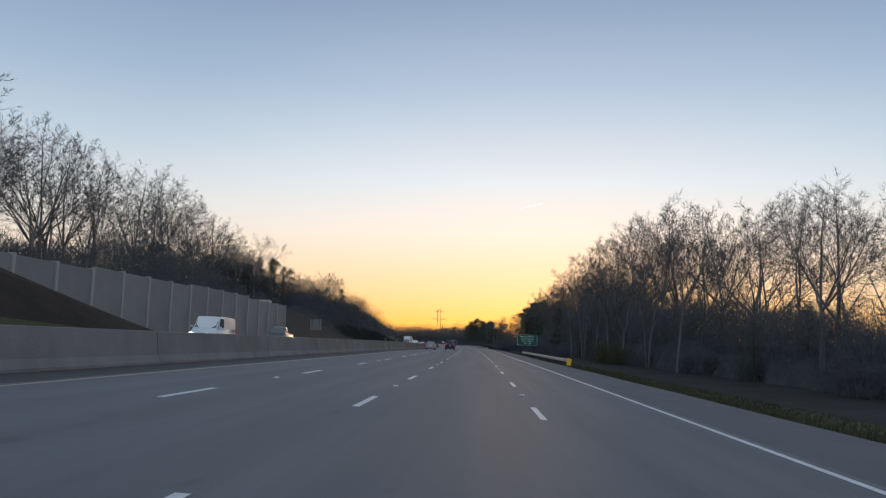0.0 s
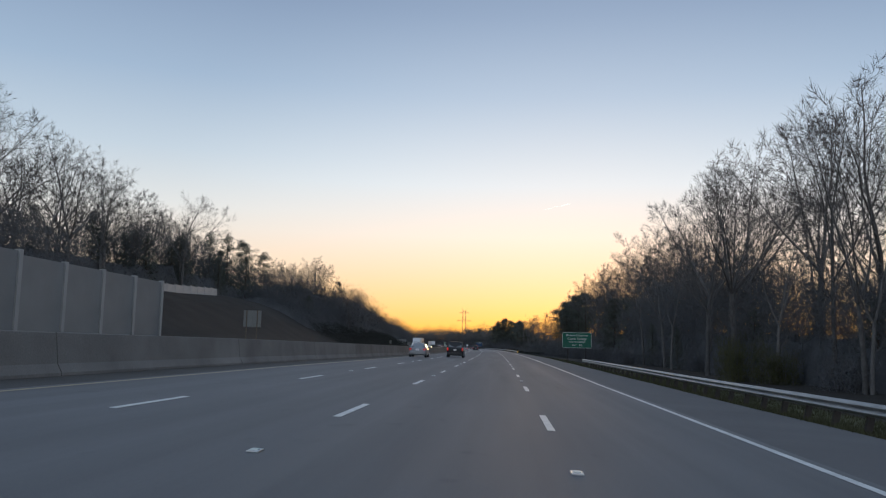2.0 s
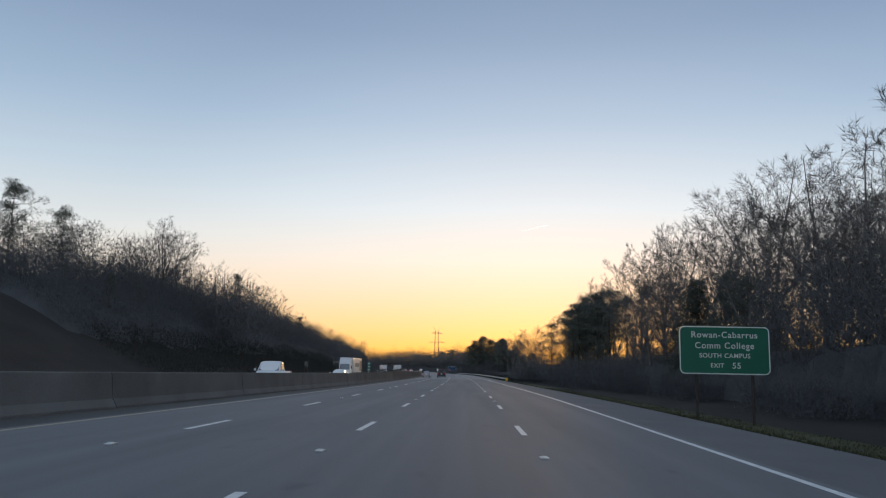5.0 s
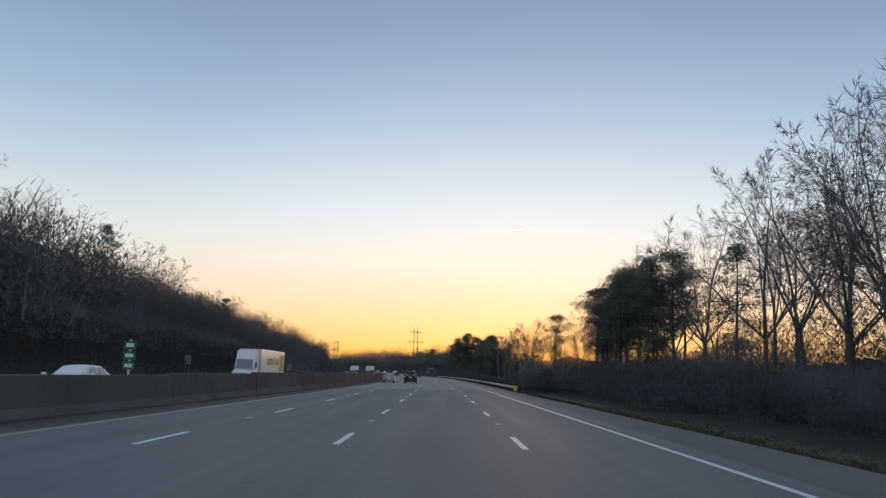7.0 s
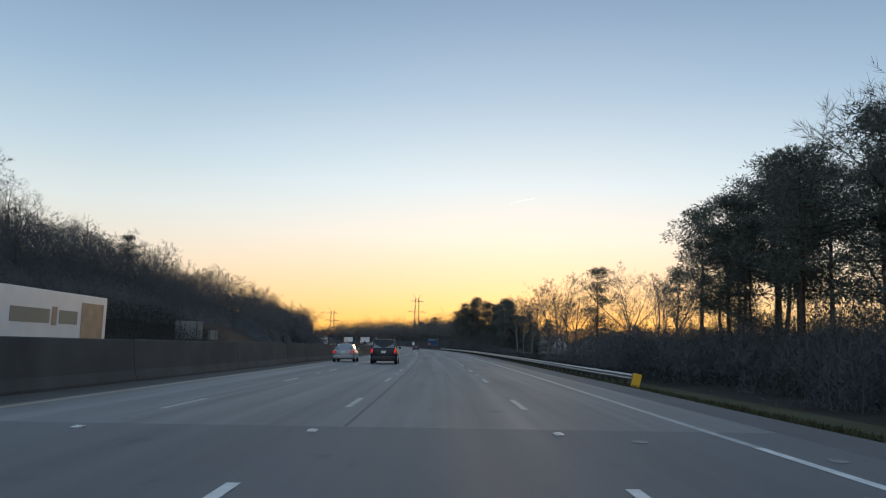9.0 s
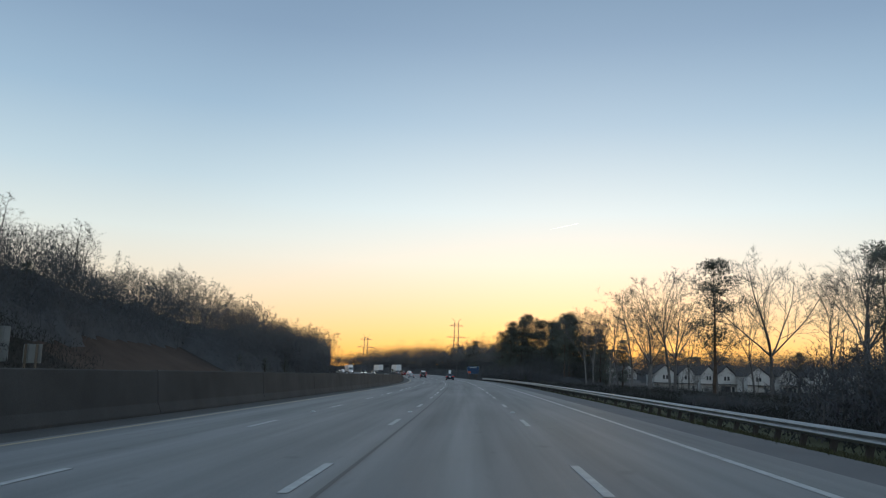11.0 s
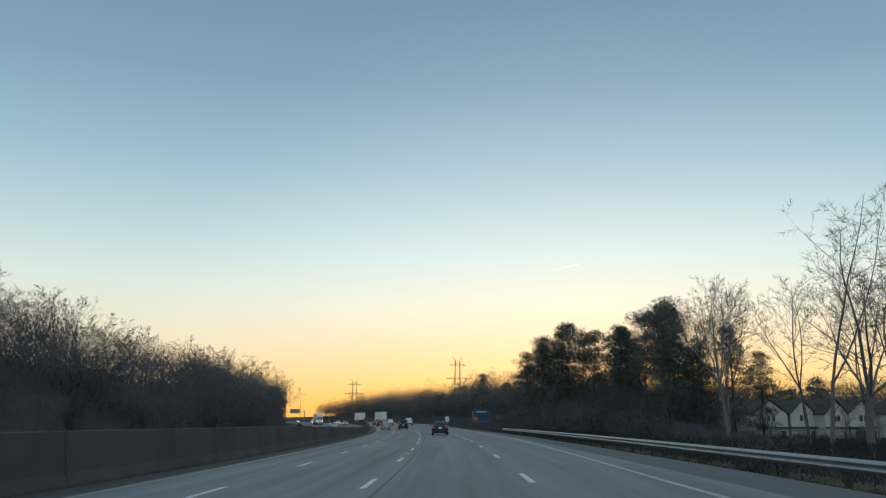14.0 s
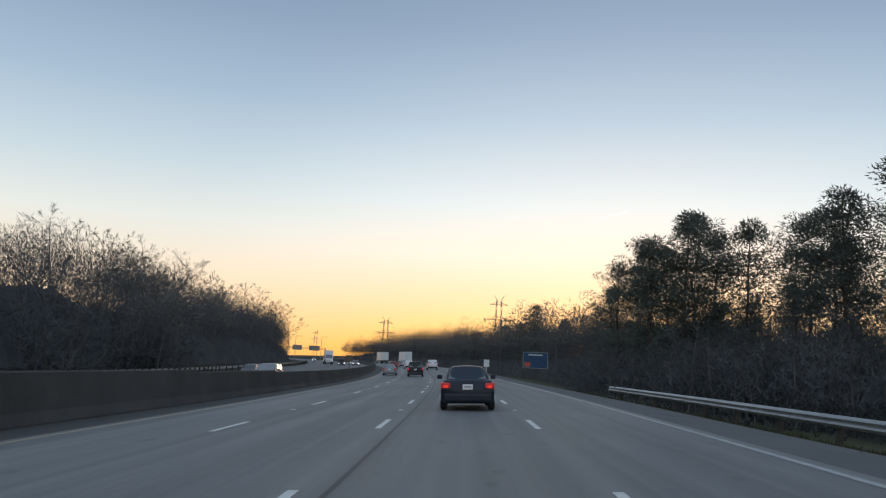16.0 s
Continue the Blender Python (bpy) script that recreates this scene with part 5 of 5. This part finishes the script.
def undergrowth(seed, s0, s1, o0, o1, heights, count, stems, label, coarse=1.0, mat=SCRUB):
    """The unbroken tangle that fills a wood: brush below, uneven domes of twigs and saplings above."""
    r = np.random.RandomState(seed)
    o0, o1 = min(o0, o1), max(o0, o1)
    ns, no = int((s1 - s0) / 2.5) + 2, int((o1 - o0) / 2.5) + 2
    gs, go = np.linspace(s0, s1, ns), np.linspace(o0, o1, no)
    places = np.array([[tuple(at(a, b)) for b in go] for a in gs])
    waves = [(r.uniform(0.02, 0.2), r.uniform(0, 6.28), r.uniform(0.03, 0.08)) for _ in range(7)]
    table_s, table_h = [a for a, _ in heights], [b for _, b in heights]
    lump = r.normal(0, 1, (int((s1 - s0) / (3.0 * coarse)) + 3, int((o1 - o0) / (3.0 * coarse)) + 3))

    def spread(grid, fs, fo):
        i, j = np.minimum(fs.astype(int), grid.shape[0] - 2), np.minimum(fo.astype(int), grid.shape[1] - 2)
        u, v = fs - i, fo - j
        if grid.ndim == 3:
            u, v = u[:, None], v[:, None]
        else:
            u, v = u * u * (3 - 2 * u), v * v * (3 - 2 * v)
        return (grid[i, j] * (1 - u) + grid[i + 1, j] * u) * (1 - v) + (grid[i, j + 1] * (1 - u) + grid[i + 1, j + 1] * u) * v

    def stand(n, s=None, o=None):
        """Feet of n plants, strewn or where they are told, and the height of the brush there."""
        if s is None:
            s, o = r.uniform(s0, s1, n), r.uniform(o0, o1, n)
        foot = spread(places, (s - s0) / (s1 - s0) * (ns - 1), (o - o0) / (o1 - o0) * (no - 1))
        domes = spread(lump, (s - s0) / (3.0 * coarse), (o - o0) / (3.0 * coarse))
        return foot, np.interp(s, table_s, table_h) * np.clip(0.96 + sum(a * np.sin(w * s + 0.13 * o + p) for w, p, a in waves) + 0.13 * domes, 0.35, 1.6)

    def blades(p, d, length, half):
        d /= np.linalg.norm(d, axis=1)[:, None]
        w = np.cross(d, r.normal(0, 1, d.shape))
        w *= (half / np.maximum(np.linalg.norm(w, axis=1), 1e-6))[:, None]
        return np.stack((p - w, p + w, p + d * length[:, None]), 1).reshape(-1, 3)

    # the dense heart of the brush: one lumpy canopy, with the fine growth standing out of it
    if max(table_h) > 3.5:
        ms, mo = int((s1 - s0) / 1.6) + 1, int((o1 - o0) / 1.6) + 1
        ss, oo = (a.ravel() for a in np.meshgrid(np.linspace(s0, s1 - 0.01, ms), np.linspace(o0, o1 - 0.01, mo), indexing="ij"))
        heart, tall = stand(ms * mo, ss, oo)
        tall = tall * r.uniform(0.3, 0.4, ms * mo)
        rim = np.zeros((ms, mo))
        rim[1:-1, 1:-1] = 1.0
        heart[:, 2] += np.where(rim.ravel() > 0, tall, -0.4)
        heart[:, :2] += r.normal(0, 0.35, (ms * mo, 2))
        k = np.arange(ms * mo).reshape(ms, mo)
        faces = np.stack((k[:-1, :-1], k[1:, :-1], k[1:, 1:], k[:-1, 1:]), -1).reshape(-1, 4)
        tagged(new("brush_heart", mesh_from("brush_heart", heart.tolist(), faces.tolist(), mat, shade=True)), "dense heart of " + label.replace("dense ", ""), "undergrowth", kind="stuff")
    n = int(count * 1.75)
    foot, h = stand(n)
    f = r.random_sample(n) ** 0.6
    p = foot.copy()
    p[:, 2] += h * f
    up = 0.9 if coarse < 1.3 else 0.35
    made = [blades(p, r.normal(0, 0.55, (n, 3)) * (1, 1, 0.5) + (0, 0, up), (0.52 - 0.12 * f) * r.uniform(0.6, 1.4, n) * coarse, (0.065 - 0.033 * f) * coarse)]
    foot, h = stand(stems)
    h *= r.uniform(0.7, 1.12, stems)
    tip = foot + r.normal(0, 0.4, (stems, 3)) * (1, 1, 0) + np.stack((h * 0, h * 0, h), 1)
    for turn in (0.0, 2.1, 4.2):
        side = np.array((math.cos(turn), math.sin(turn), 0.0)) * 0.045
        made.append(np.stack((foot - side, foot + side, tip), 1).reshape(-1, 3))
    for k in range(30):
        g = r.uniform(0.5, 1.0, stems)
        q = foot + (tip - foot) * g[:, None]
        made.append(blades(q, r.normal(0, 0.8, (stems, 3)) * (1, 1, 0.2) + (0, 0, 0.65), h * r.uniform(0.08, 0.17, stems) * (1.25 - 0.8 * np.abs(g - 0.65)), np.full(stems, 0.02 * coarse)))
    v = np.concatenate(made)
    inward = 1.0 if o0 < 0 else -1.0

    def bank_facing(centres):
        return np.array((0.45 * inward, -0.55, 0.65)) + r.normal(0, 0.2, centres.shape)

    tagged(new("undergrowth", soft_mesh("undergrowth", v, np.arange(len(v)).reshape(-1, 3), mat, bank_facing)), label, "undergrowth", kind="stuff")


def verge(seed, s0, s1, o0, o1, count, tall):
    """Rough grass on the verge: tufts of bent blades."""
    rng = random.Random(seed)
    v, f = [], []
    for i in range(count):
        s, o = rng.uniform(s0, s1), o0 + (o1 - o0) * rng.random() ** 1.4
        o = max(o, shoulder_edge(s) + 0.1)
        p = at(s, o, None, -0.06)
        for k in range(4):
            d = Vector((rng.gauss(0, 0.5), rng.gauss(0, 0.5), 1)).normalized() * tall * rng.uniform(0.5, 1.4)
            w = Vector((rng.gauss(0, 1), rng.gauss(0, 1), 0)).normalized() * 0.025
            q = p + Vector((rng.gauss(0, 0.12), rng.gauss(0, 0.12), 0))
            n = len(v)
            v += [q - w, q + w, q + d]
            f.append((n, n + 1, n + 2))
    tagged(new("verge_grass", mesh_from("verge_grass", v, f, GRASS)), "rough olive grass on the verge", "grass", kind="stuff")


def far_wood(seed, s0, s1, o0, o1, count, lo, hi, wide, label):
    """A far wood of rounded leafless crowns, too many and too far off to tell apart."""
    r = np.random.RandomState(seed)
    verts, wants, n = [], [], 0
    for i in range(count):
        height = r.uniform(lo, hi)
        base = np.array(at(s0 + (s1 - s0) * (i + r.random_sample()) / count, r.uniform(min(o0, o1), max(o0, o1))))
        reach = height * 0.3 * wide * r.uniform(0.85, 1.2)
        d = np.abs(r.normal(0, 1, (900, 3))) * (r.choice((-1, 1), (900, 3)) * (1, 1, 0) + (0, 0, 1))
        d /= np.linalg.norm(d, axis=1)[:, None]
        lobes = 1.0 + 0.16 * np.sin(3.1 * np.arctan2(d[:, 1], d[:, 0]) + i) + 0.12 * np.sin(7 * d[:, 2] + 2 * i)
        p = base + d * (r.random_sample(900) ** 0.4 * lobes)[:, None] * (reach, reach, height * 0.5) + (0, 0, height * 0.48)
        way = d + r.normal(0, 0.6, d.shape)
        way *= (r.uniform(0.35, 0.9, 900) / np.linalg.norm(way, axis=1))[:, None]
        side = np.cross(way, r.normal(0, 1, way.shape))
        side *= (0.08 / np.linalg.norm(side, axis=1))[:, None]
        verts.append(np.stack((p - side, p + side, p + way), 1).reshape(-1, 3))
        wants.append(d * (1, 1, 0.5) + (0, -0.5, 0.6))
        stem = np.array([(base + (x, y, z)) for x, y, z in ((-0.2, 0, -0.5), (0.2, 0, -0.5), (0, 0, height * 0.7), (0, -0.2, -0.5), (0, 0.2, -0.5), (0, 0, height * 0.7))])
        verts.append(stem)
        wants.append(np.array([(0.0, -1.0, 0.3)] * 2))
    v = np.concatenate(verts)
    normals = np.concatenate(wants)
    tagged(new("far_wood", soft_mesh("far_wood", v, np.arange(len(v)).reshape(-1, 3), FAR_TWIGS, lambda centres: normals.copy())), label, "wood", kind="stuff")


# right-hand woods
for s_t, o_t, h_t, k_t in ((134, 33, 29.5, "oak_fine"), (144.5, 24, 23, "oak_fine"), (110, 31, 23.5, "poplar"), (97, 30, 21, "oak_fine"), (84, 34, 20.5, "poplar"), (158, 27, 25.5, "poplar"), (173, 34, 30, "oak_fine"), (166, 27, 25.5, "oak_fine"), (72, 32, 20, "oak_fine"), (118, 25, 20, "poplar"), (63, 27, 16.5, "oak_fine"), (190, 32, 24, "poplar"), (205, 36, 22, "oak"), (218, 36, 20, "poplar"), (151, 35, 31, "oak_fine"), (128, 27, 24, "poplar"), (183, 25, 22, "poplar"), (104, 36, 24, "oak"), (79, 29, 17, "oak")):
    plant(k_t, s_t, o_t, h_t)
wood(1, 60, 165, 34, 46, 12, (("poplar_far", 2), ("oak_far", 3)), 18, 24)
wood(2, 165, 225, 32, 46, 13, (("poplar_far", 2), ("oak_far", 3)), 17, 21)
wood(29, 226, 242, 34, 46, 4, (("oak_far", 1),), 19, 23)
wood(3, 45, 200, 24, 27, 12, (("scrub", 1),), 2.2, 3.6, 1.5)
wood(31, 95, 205, 23, 26, 6, (("poplar", 2), ("oak_fine", 1)), 15, 19)
plant("scrub_olive", 136, 21.5, 5.2)
plant("scrub_olive", 131, 23.5, 4.0)
wood(4, 45, 205, 25, 30, 12, (("cedar", 1),), 12, 18)
undergrowth(61, 38, 232, 26, 44, ((40, 4.5), (75, 6.5), (106, 9.5), (150, 11), (180, 12), (220, 11), (232, 12)), 98800, 380, "dense dark leafless undergrowth filling the woods")
for s_t, o_t, h_t, k_t in ((274, 32, 26, "oak_fine"), (262, 34, 28, "oak_fine"), (250, 36, 30, "oak_fine"), (285, 30, 23, "poplar"), (300, 36, 21, "oak_fine"), (240, 30, 22, "poplar"), (228, 38, 22, "oak"), (294, 31, 20, "poplar"), (256, 44, 29, "oak_fine"), (244, 40, 29, "oak_fine"), (280, 38, 24, "oak_fine"), (290, 42, 23, "oak_fine"), (234, 35, 23, "oak_fine"), (236, 42, 24, "oak"), (268, 40, 27, "poplar")):
    plant(k_t, s_t, o_t, h_t)
for s_t, o_t, h_t, k_t in ((257, 29, 15, "pine_full"), (262, 31, 13.5, "pine_full"), (250, 31, 15, "pine_full"), (270, 30, 9, "pine_full"), (243, 30, 14, "pine_full")):
    plant(k_t, s_t, o_t, h_t, wide=1.15)
wood(5, 225, 300, 30, 48, 18, (("poplar_far", 2), ("oak_far", 2)), 19, 26)
wood(51, 204, 300, 22, 28, 14, (("scrub", 1),), 2.0, 3.6, 1.7)
wood(52, 228, 280, 32, 42, 7, (("cedar", 1),), 18, 24)
undergrowth(62, 232, 400, 28, 46, ((232, 13), (255, 11.5), (285, 8.5), (325, 7), (370, 6.5), (385, 2.5), (400, 1.5)), 52000, 340, "dense dark brush under the trees on the bank")
for s_t, o_t, h_t, k_t in ((334, 38, 28.5, "oak_fine"), (341, 36, 23, "oak_fine"), (331, 30, 20.4, "pine"), (327.6, 31.5, 20.9, "pine"), (339, 42, 20, "oak"), (345, 33, 19.8, "pine"), (337, 26.5, 18.7, "pine"), (352, 31, 22, "pine"), (334, 31, 17, "pine_full"), (348, 27, 15, "pine_full"), (322, 38, 20.9, "pine"), (349, 40, 22, "pine"), (358, 35, 22, "pine"), (362.6, 36.4, 24.2, "pine"), (369, 30, 19.8, "pine"), (365, 33, 20.9, "pine"), (373, 34, 18.7, "pine"), (356, 28, 18.7, "pine"), (366, 40, 20.9, "pine"), (343, 29, 18.7, "pine"), (360, 31, 19.8, "pine")):
    plant(k_t, s_t, o_t, h_t, wide=1.2 if k_t == "pine" else 1.0)
wood(7, 285, 385, 16, 28, 24, (("scrub", 3), ("cedar", 1)), 4.5, 7, 1.5)
for s_t, o_t, h_t, k_t in ((455, 37.5, 22, "pine"), (483, 27.8, 19.8, "poplar_slim"), (448, 43, 23, "oak_fine"), (430, 47, 21, "oak_fine"), (467, 31, 19, "oak_fine"), (470, 36, 19, "oak"), (440, 48, 19, "poplar"), (418, 43, 19, "pine"), (478, 46, 18, "oak"), (476, 52, 18, "poplar"), (410, 37, 17, "poplar"), (491, 38, 17, "poplar"), (493, 46, 17, "poplar"), (462, 33, 21, "poplar"), (487, 33, 19, "oak"), (500, 40, 18, "poplar")):
    plant(k_t, s_t, o_t, h_t, wide=1.1)
wood(8, 385, 505, 14, 34, 34, (("scrub", 1),), 1.0, 2.2, 2.4)
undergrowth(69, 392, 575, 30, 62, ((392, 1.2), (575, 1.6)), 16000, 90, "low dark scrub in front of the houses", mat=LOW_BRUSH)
wood(81, 628, 665, 50, 160, 22, (("scrub_far", 2), ("pine", 1)), 12, 15, 2.0)
wood(82, 618, 645, 90, 230, 26, (("pine", 1), ("scrub_far", 2)), 12, 16, 1.6)
wood(83, 535, 574, 56, 132, 16, (("poplar_far", 2), ("oak_far", 1)), 8, 13)
wood(84, 560, 585, 54, 135, 22, (("scrub_far", 1),), 1.8, 4.2, 1.6)
undergrowth(63, 612, 690, 48, 240, ((600, 12), (700, 13)), 40000, 200, "dark tree line behind the houses", 1.9)
for s_t, o_t, h_t, k_t in ((503.5, 28, 18, "poplar"), (511, 31, 19, "poplar"), (518, 34, 18, "poplar"), (497, 33, 17, "poplar"), (524, 32, 18, "poplar"), (528, 36, 18, "poplar"), (520, 27.5, 18, "pine"), (515, 25.5, 15.5, "pine"), (523, 29, 17, "pine_full"), (530, 30, 18, "pine_full"), (541, 27, 17, "pine_full"), (536.6, 29.6, 19, "pine"), (548, 30, 17.5, "pine_full"), (553.5, 30.6, 18, "pine"), (557, 31, 16, "pine"), (566, 23, 20, "pine_full"), (571, 26, 21, "pine_full"), (577, 23, 19, "pine_full"), (562, 28, 19, "pine_full"), (584, 27, 19, "pine_full"), (568, 20.5, 17, "pine_full"), (574, 29, 20, "pine_full"), (590, 25, 17, "pine_full"), (580, 20, 16, "pine_full"), (552, 33, 16, "pine"), (600, 24, 15, "pine_full")):
    plant(k_t, s_t, o_t, h_t, wide=1.15 if "pine" in k_t else 1.0)
wood(9, 515, 640, 32, 46, 24, (("pine_full", 3), ("poplar_far", 1)), 11, 15, 1.1)
wood(10, 508, 590, 15, 26, 18, (("scrub", 3), ("cedar", 1)), 4, 7, 1.6)
undergrowth(64, 508, 1010, 20, 34, ((508, 5.5), (545, 7.5), (600, 8.5), (640, 9), (1010, 10)), 60000, 200, "dense dark brush under the roadside pines")
wood(11, 610, 800, 20, 34, 12, (("pine_full", 1), ("oak_far", 2)), 12, 16)
far_wood(111, 610, 1010, 19, 34, 66, 11, 16, 1.15, "far leafless wood along the outer shoulder")
# left-hand hillside
for s_t, o_t, h_t, k_t in ((283, -49, 17, "oak_fine"), (290, -52, 17, "oak"), (343, -52.5, 14, "pine"), (312, -50, 14, "oak"), (300, -54, 17, "oak"), (238, -60, 16, "cedar"), (246, -58, 14, "cedar"), (232, -62, 15, "cedar"), (492, -55, 14.5, "oak_fine"), (484, -53, 13.5, "oak_fine"), (521, -55, 13.5, "oak_fine"), (112, -50, 20, "oak_fine"), (128, -54, 22, "oak_fine"), (140, -56, 22, "oak"), (118, -58, 22, "poplar"), (150, -58, 22, "oak"), (162, -56, 20, "oak"), (176, -58, 18, "oak"), (394, -60, 13, "oak"), (403, -48, 10, "pine"), (374, -52, 12, "oak"), (85, -50, 19, "poplar"), (96, -54, 20, "oak"), (270, -54, 13, "oak"), (190, -60, 17, "oak_fine"), (199, -55, 18.5, "oak_fine"), (205, -58, 15, "oak_fine"), (183, -62, 16, "oak"), (258, -52, 11, "poplar")):
    plant(k_t, s_t, o_t, h_t)
wood(21, 60, 185, -52, -72, 28, (("oak_far", 3), ("poplar_far", 1)), 16, 22)
undergrowth(65, 40, 146, -42, -62, ((40, 4), (85, 4.5), (120, 7.5), (150, 7.5)), 39000, 200, "dense dark undergrowth on the hillside")
wood(23, 180, 345, -60, -76, 30, (("oak_far", 2), ("poplar_far", 2), ("pine", 0.4)), 13, 18)
wood(221, 176, 250, -58, -66, 18, (("cedar", 2),), 20, 26)
undergrowth(66, 144, 345, -57, -72, ((144, 8.5), (180, 10.5), (230, 10), (280, 9), (345, 9.5)), 57200, 220, "dense dark undergrowth along the crest of the bank")
undergrowth(67, 236, 420, -40, -56, ((236, 3), (260, 6), (300, 6.4), (345, 7.8), (420, 7)), 65000, 260, "dense dark undergrowth covering the bank")
wood(24, 245, 420, -42, -54, 20, (("scrub", 1), ("cedar", 2)), 9, 14, 1.4)
wood(25, 330, 560, -46, -70, 40, (("oak_far", 3), ("poplar_far", 1), ("cedar", 0.8)), 10, 14, 1.15)
undergrowth(75, 414, 462, -42, -56, ((414, 6.5), (462, 7)), 14000, 70, "dense dark undergrowth above the bare bank")
undergrowth(68, 456, 745, -34, -52, ((456, 3.5), (466, 6.5), (560, 8.5), (600, 9), (660, 10), (745, 10)), 78000, 160, "dense dark undergrowth beside the far carriageway")
wood(26, 462, 600, -34, -42, 15, (("scrub", 2), ("cedar", 0.7)), 5, 8, 1.7)
wood(27, 470, 555, -38, -56, 20, (("poplar_far", 2), ("oak_far", 3)), 10, 13, 1.15)
wood(28, 555, 748, -36, -56, 38, (("poplar_far", 2), ("oak_far", 2), ("oak", 2), ("poplar", 2)), 12.5, 16.5, 1.1)
far_wood(114, 590, 748, -37, -52, 30, 10, 14, 1.1, "rounded leafless crowns beside the far carriageway")
verge(91, 14, 150, 7.6, 16, 15000, 0.16)
verge(92, 150, 292, 6.2, 16, 9000, 0.12)
verge(93, 292, 360, 6.2, 13, 6000, 0.16)
verge(94, 360, 540, 7.0, 13, 5000, 0.12)
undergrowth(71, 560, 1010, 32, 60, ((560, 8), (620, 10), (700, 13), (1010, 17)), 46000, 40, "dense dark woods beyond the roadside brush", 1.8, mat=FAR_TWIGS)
far_wood(112, 640, 1010, 36, 60, 60, 16, 21, 1.1, "far leafless wood behind the roadside trees")
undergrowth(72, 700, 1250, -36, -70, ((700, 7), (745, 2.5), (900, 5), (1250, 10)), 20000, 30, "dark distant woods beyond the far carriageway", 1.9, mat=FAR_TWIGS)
far_wood(113, 960, 1250, -36, -70, 40, 10, 15, 1.2, "far leafless wood where the road bends away")
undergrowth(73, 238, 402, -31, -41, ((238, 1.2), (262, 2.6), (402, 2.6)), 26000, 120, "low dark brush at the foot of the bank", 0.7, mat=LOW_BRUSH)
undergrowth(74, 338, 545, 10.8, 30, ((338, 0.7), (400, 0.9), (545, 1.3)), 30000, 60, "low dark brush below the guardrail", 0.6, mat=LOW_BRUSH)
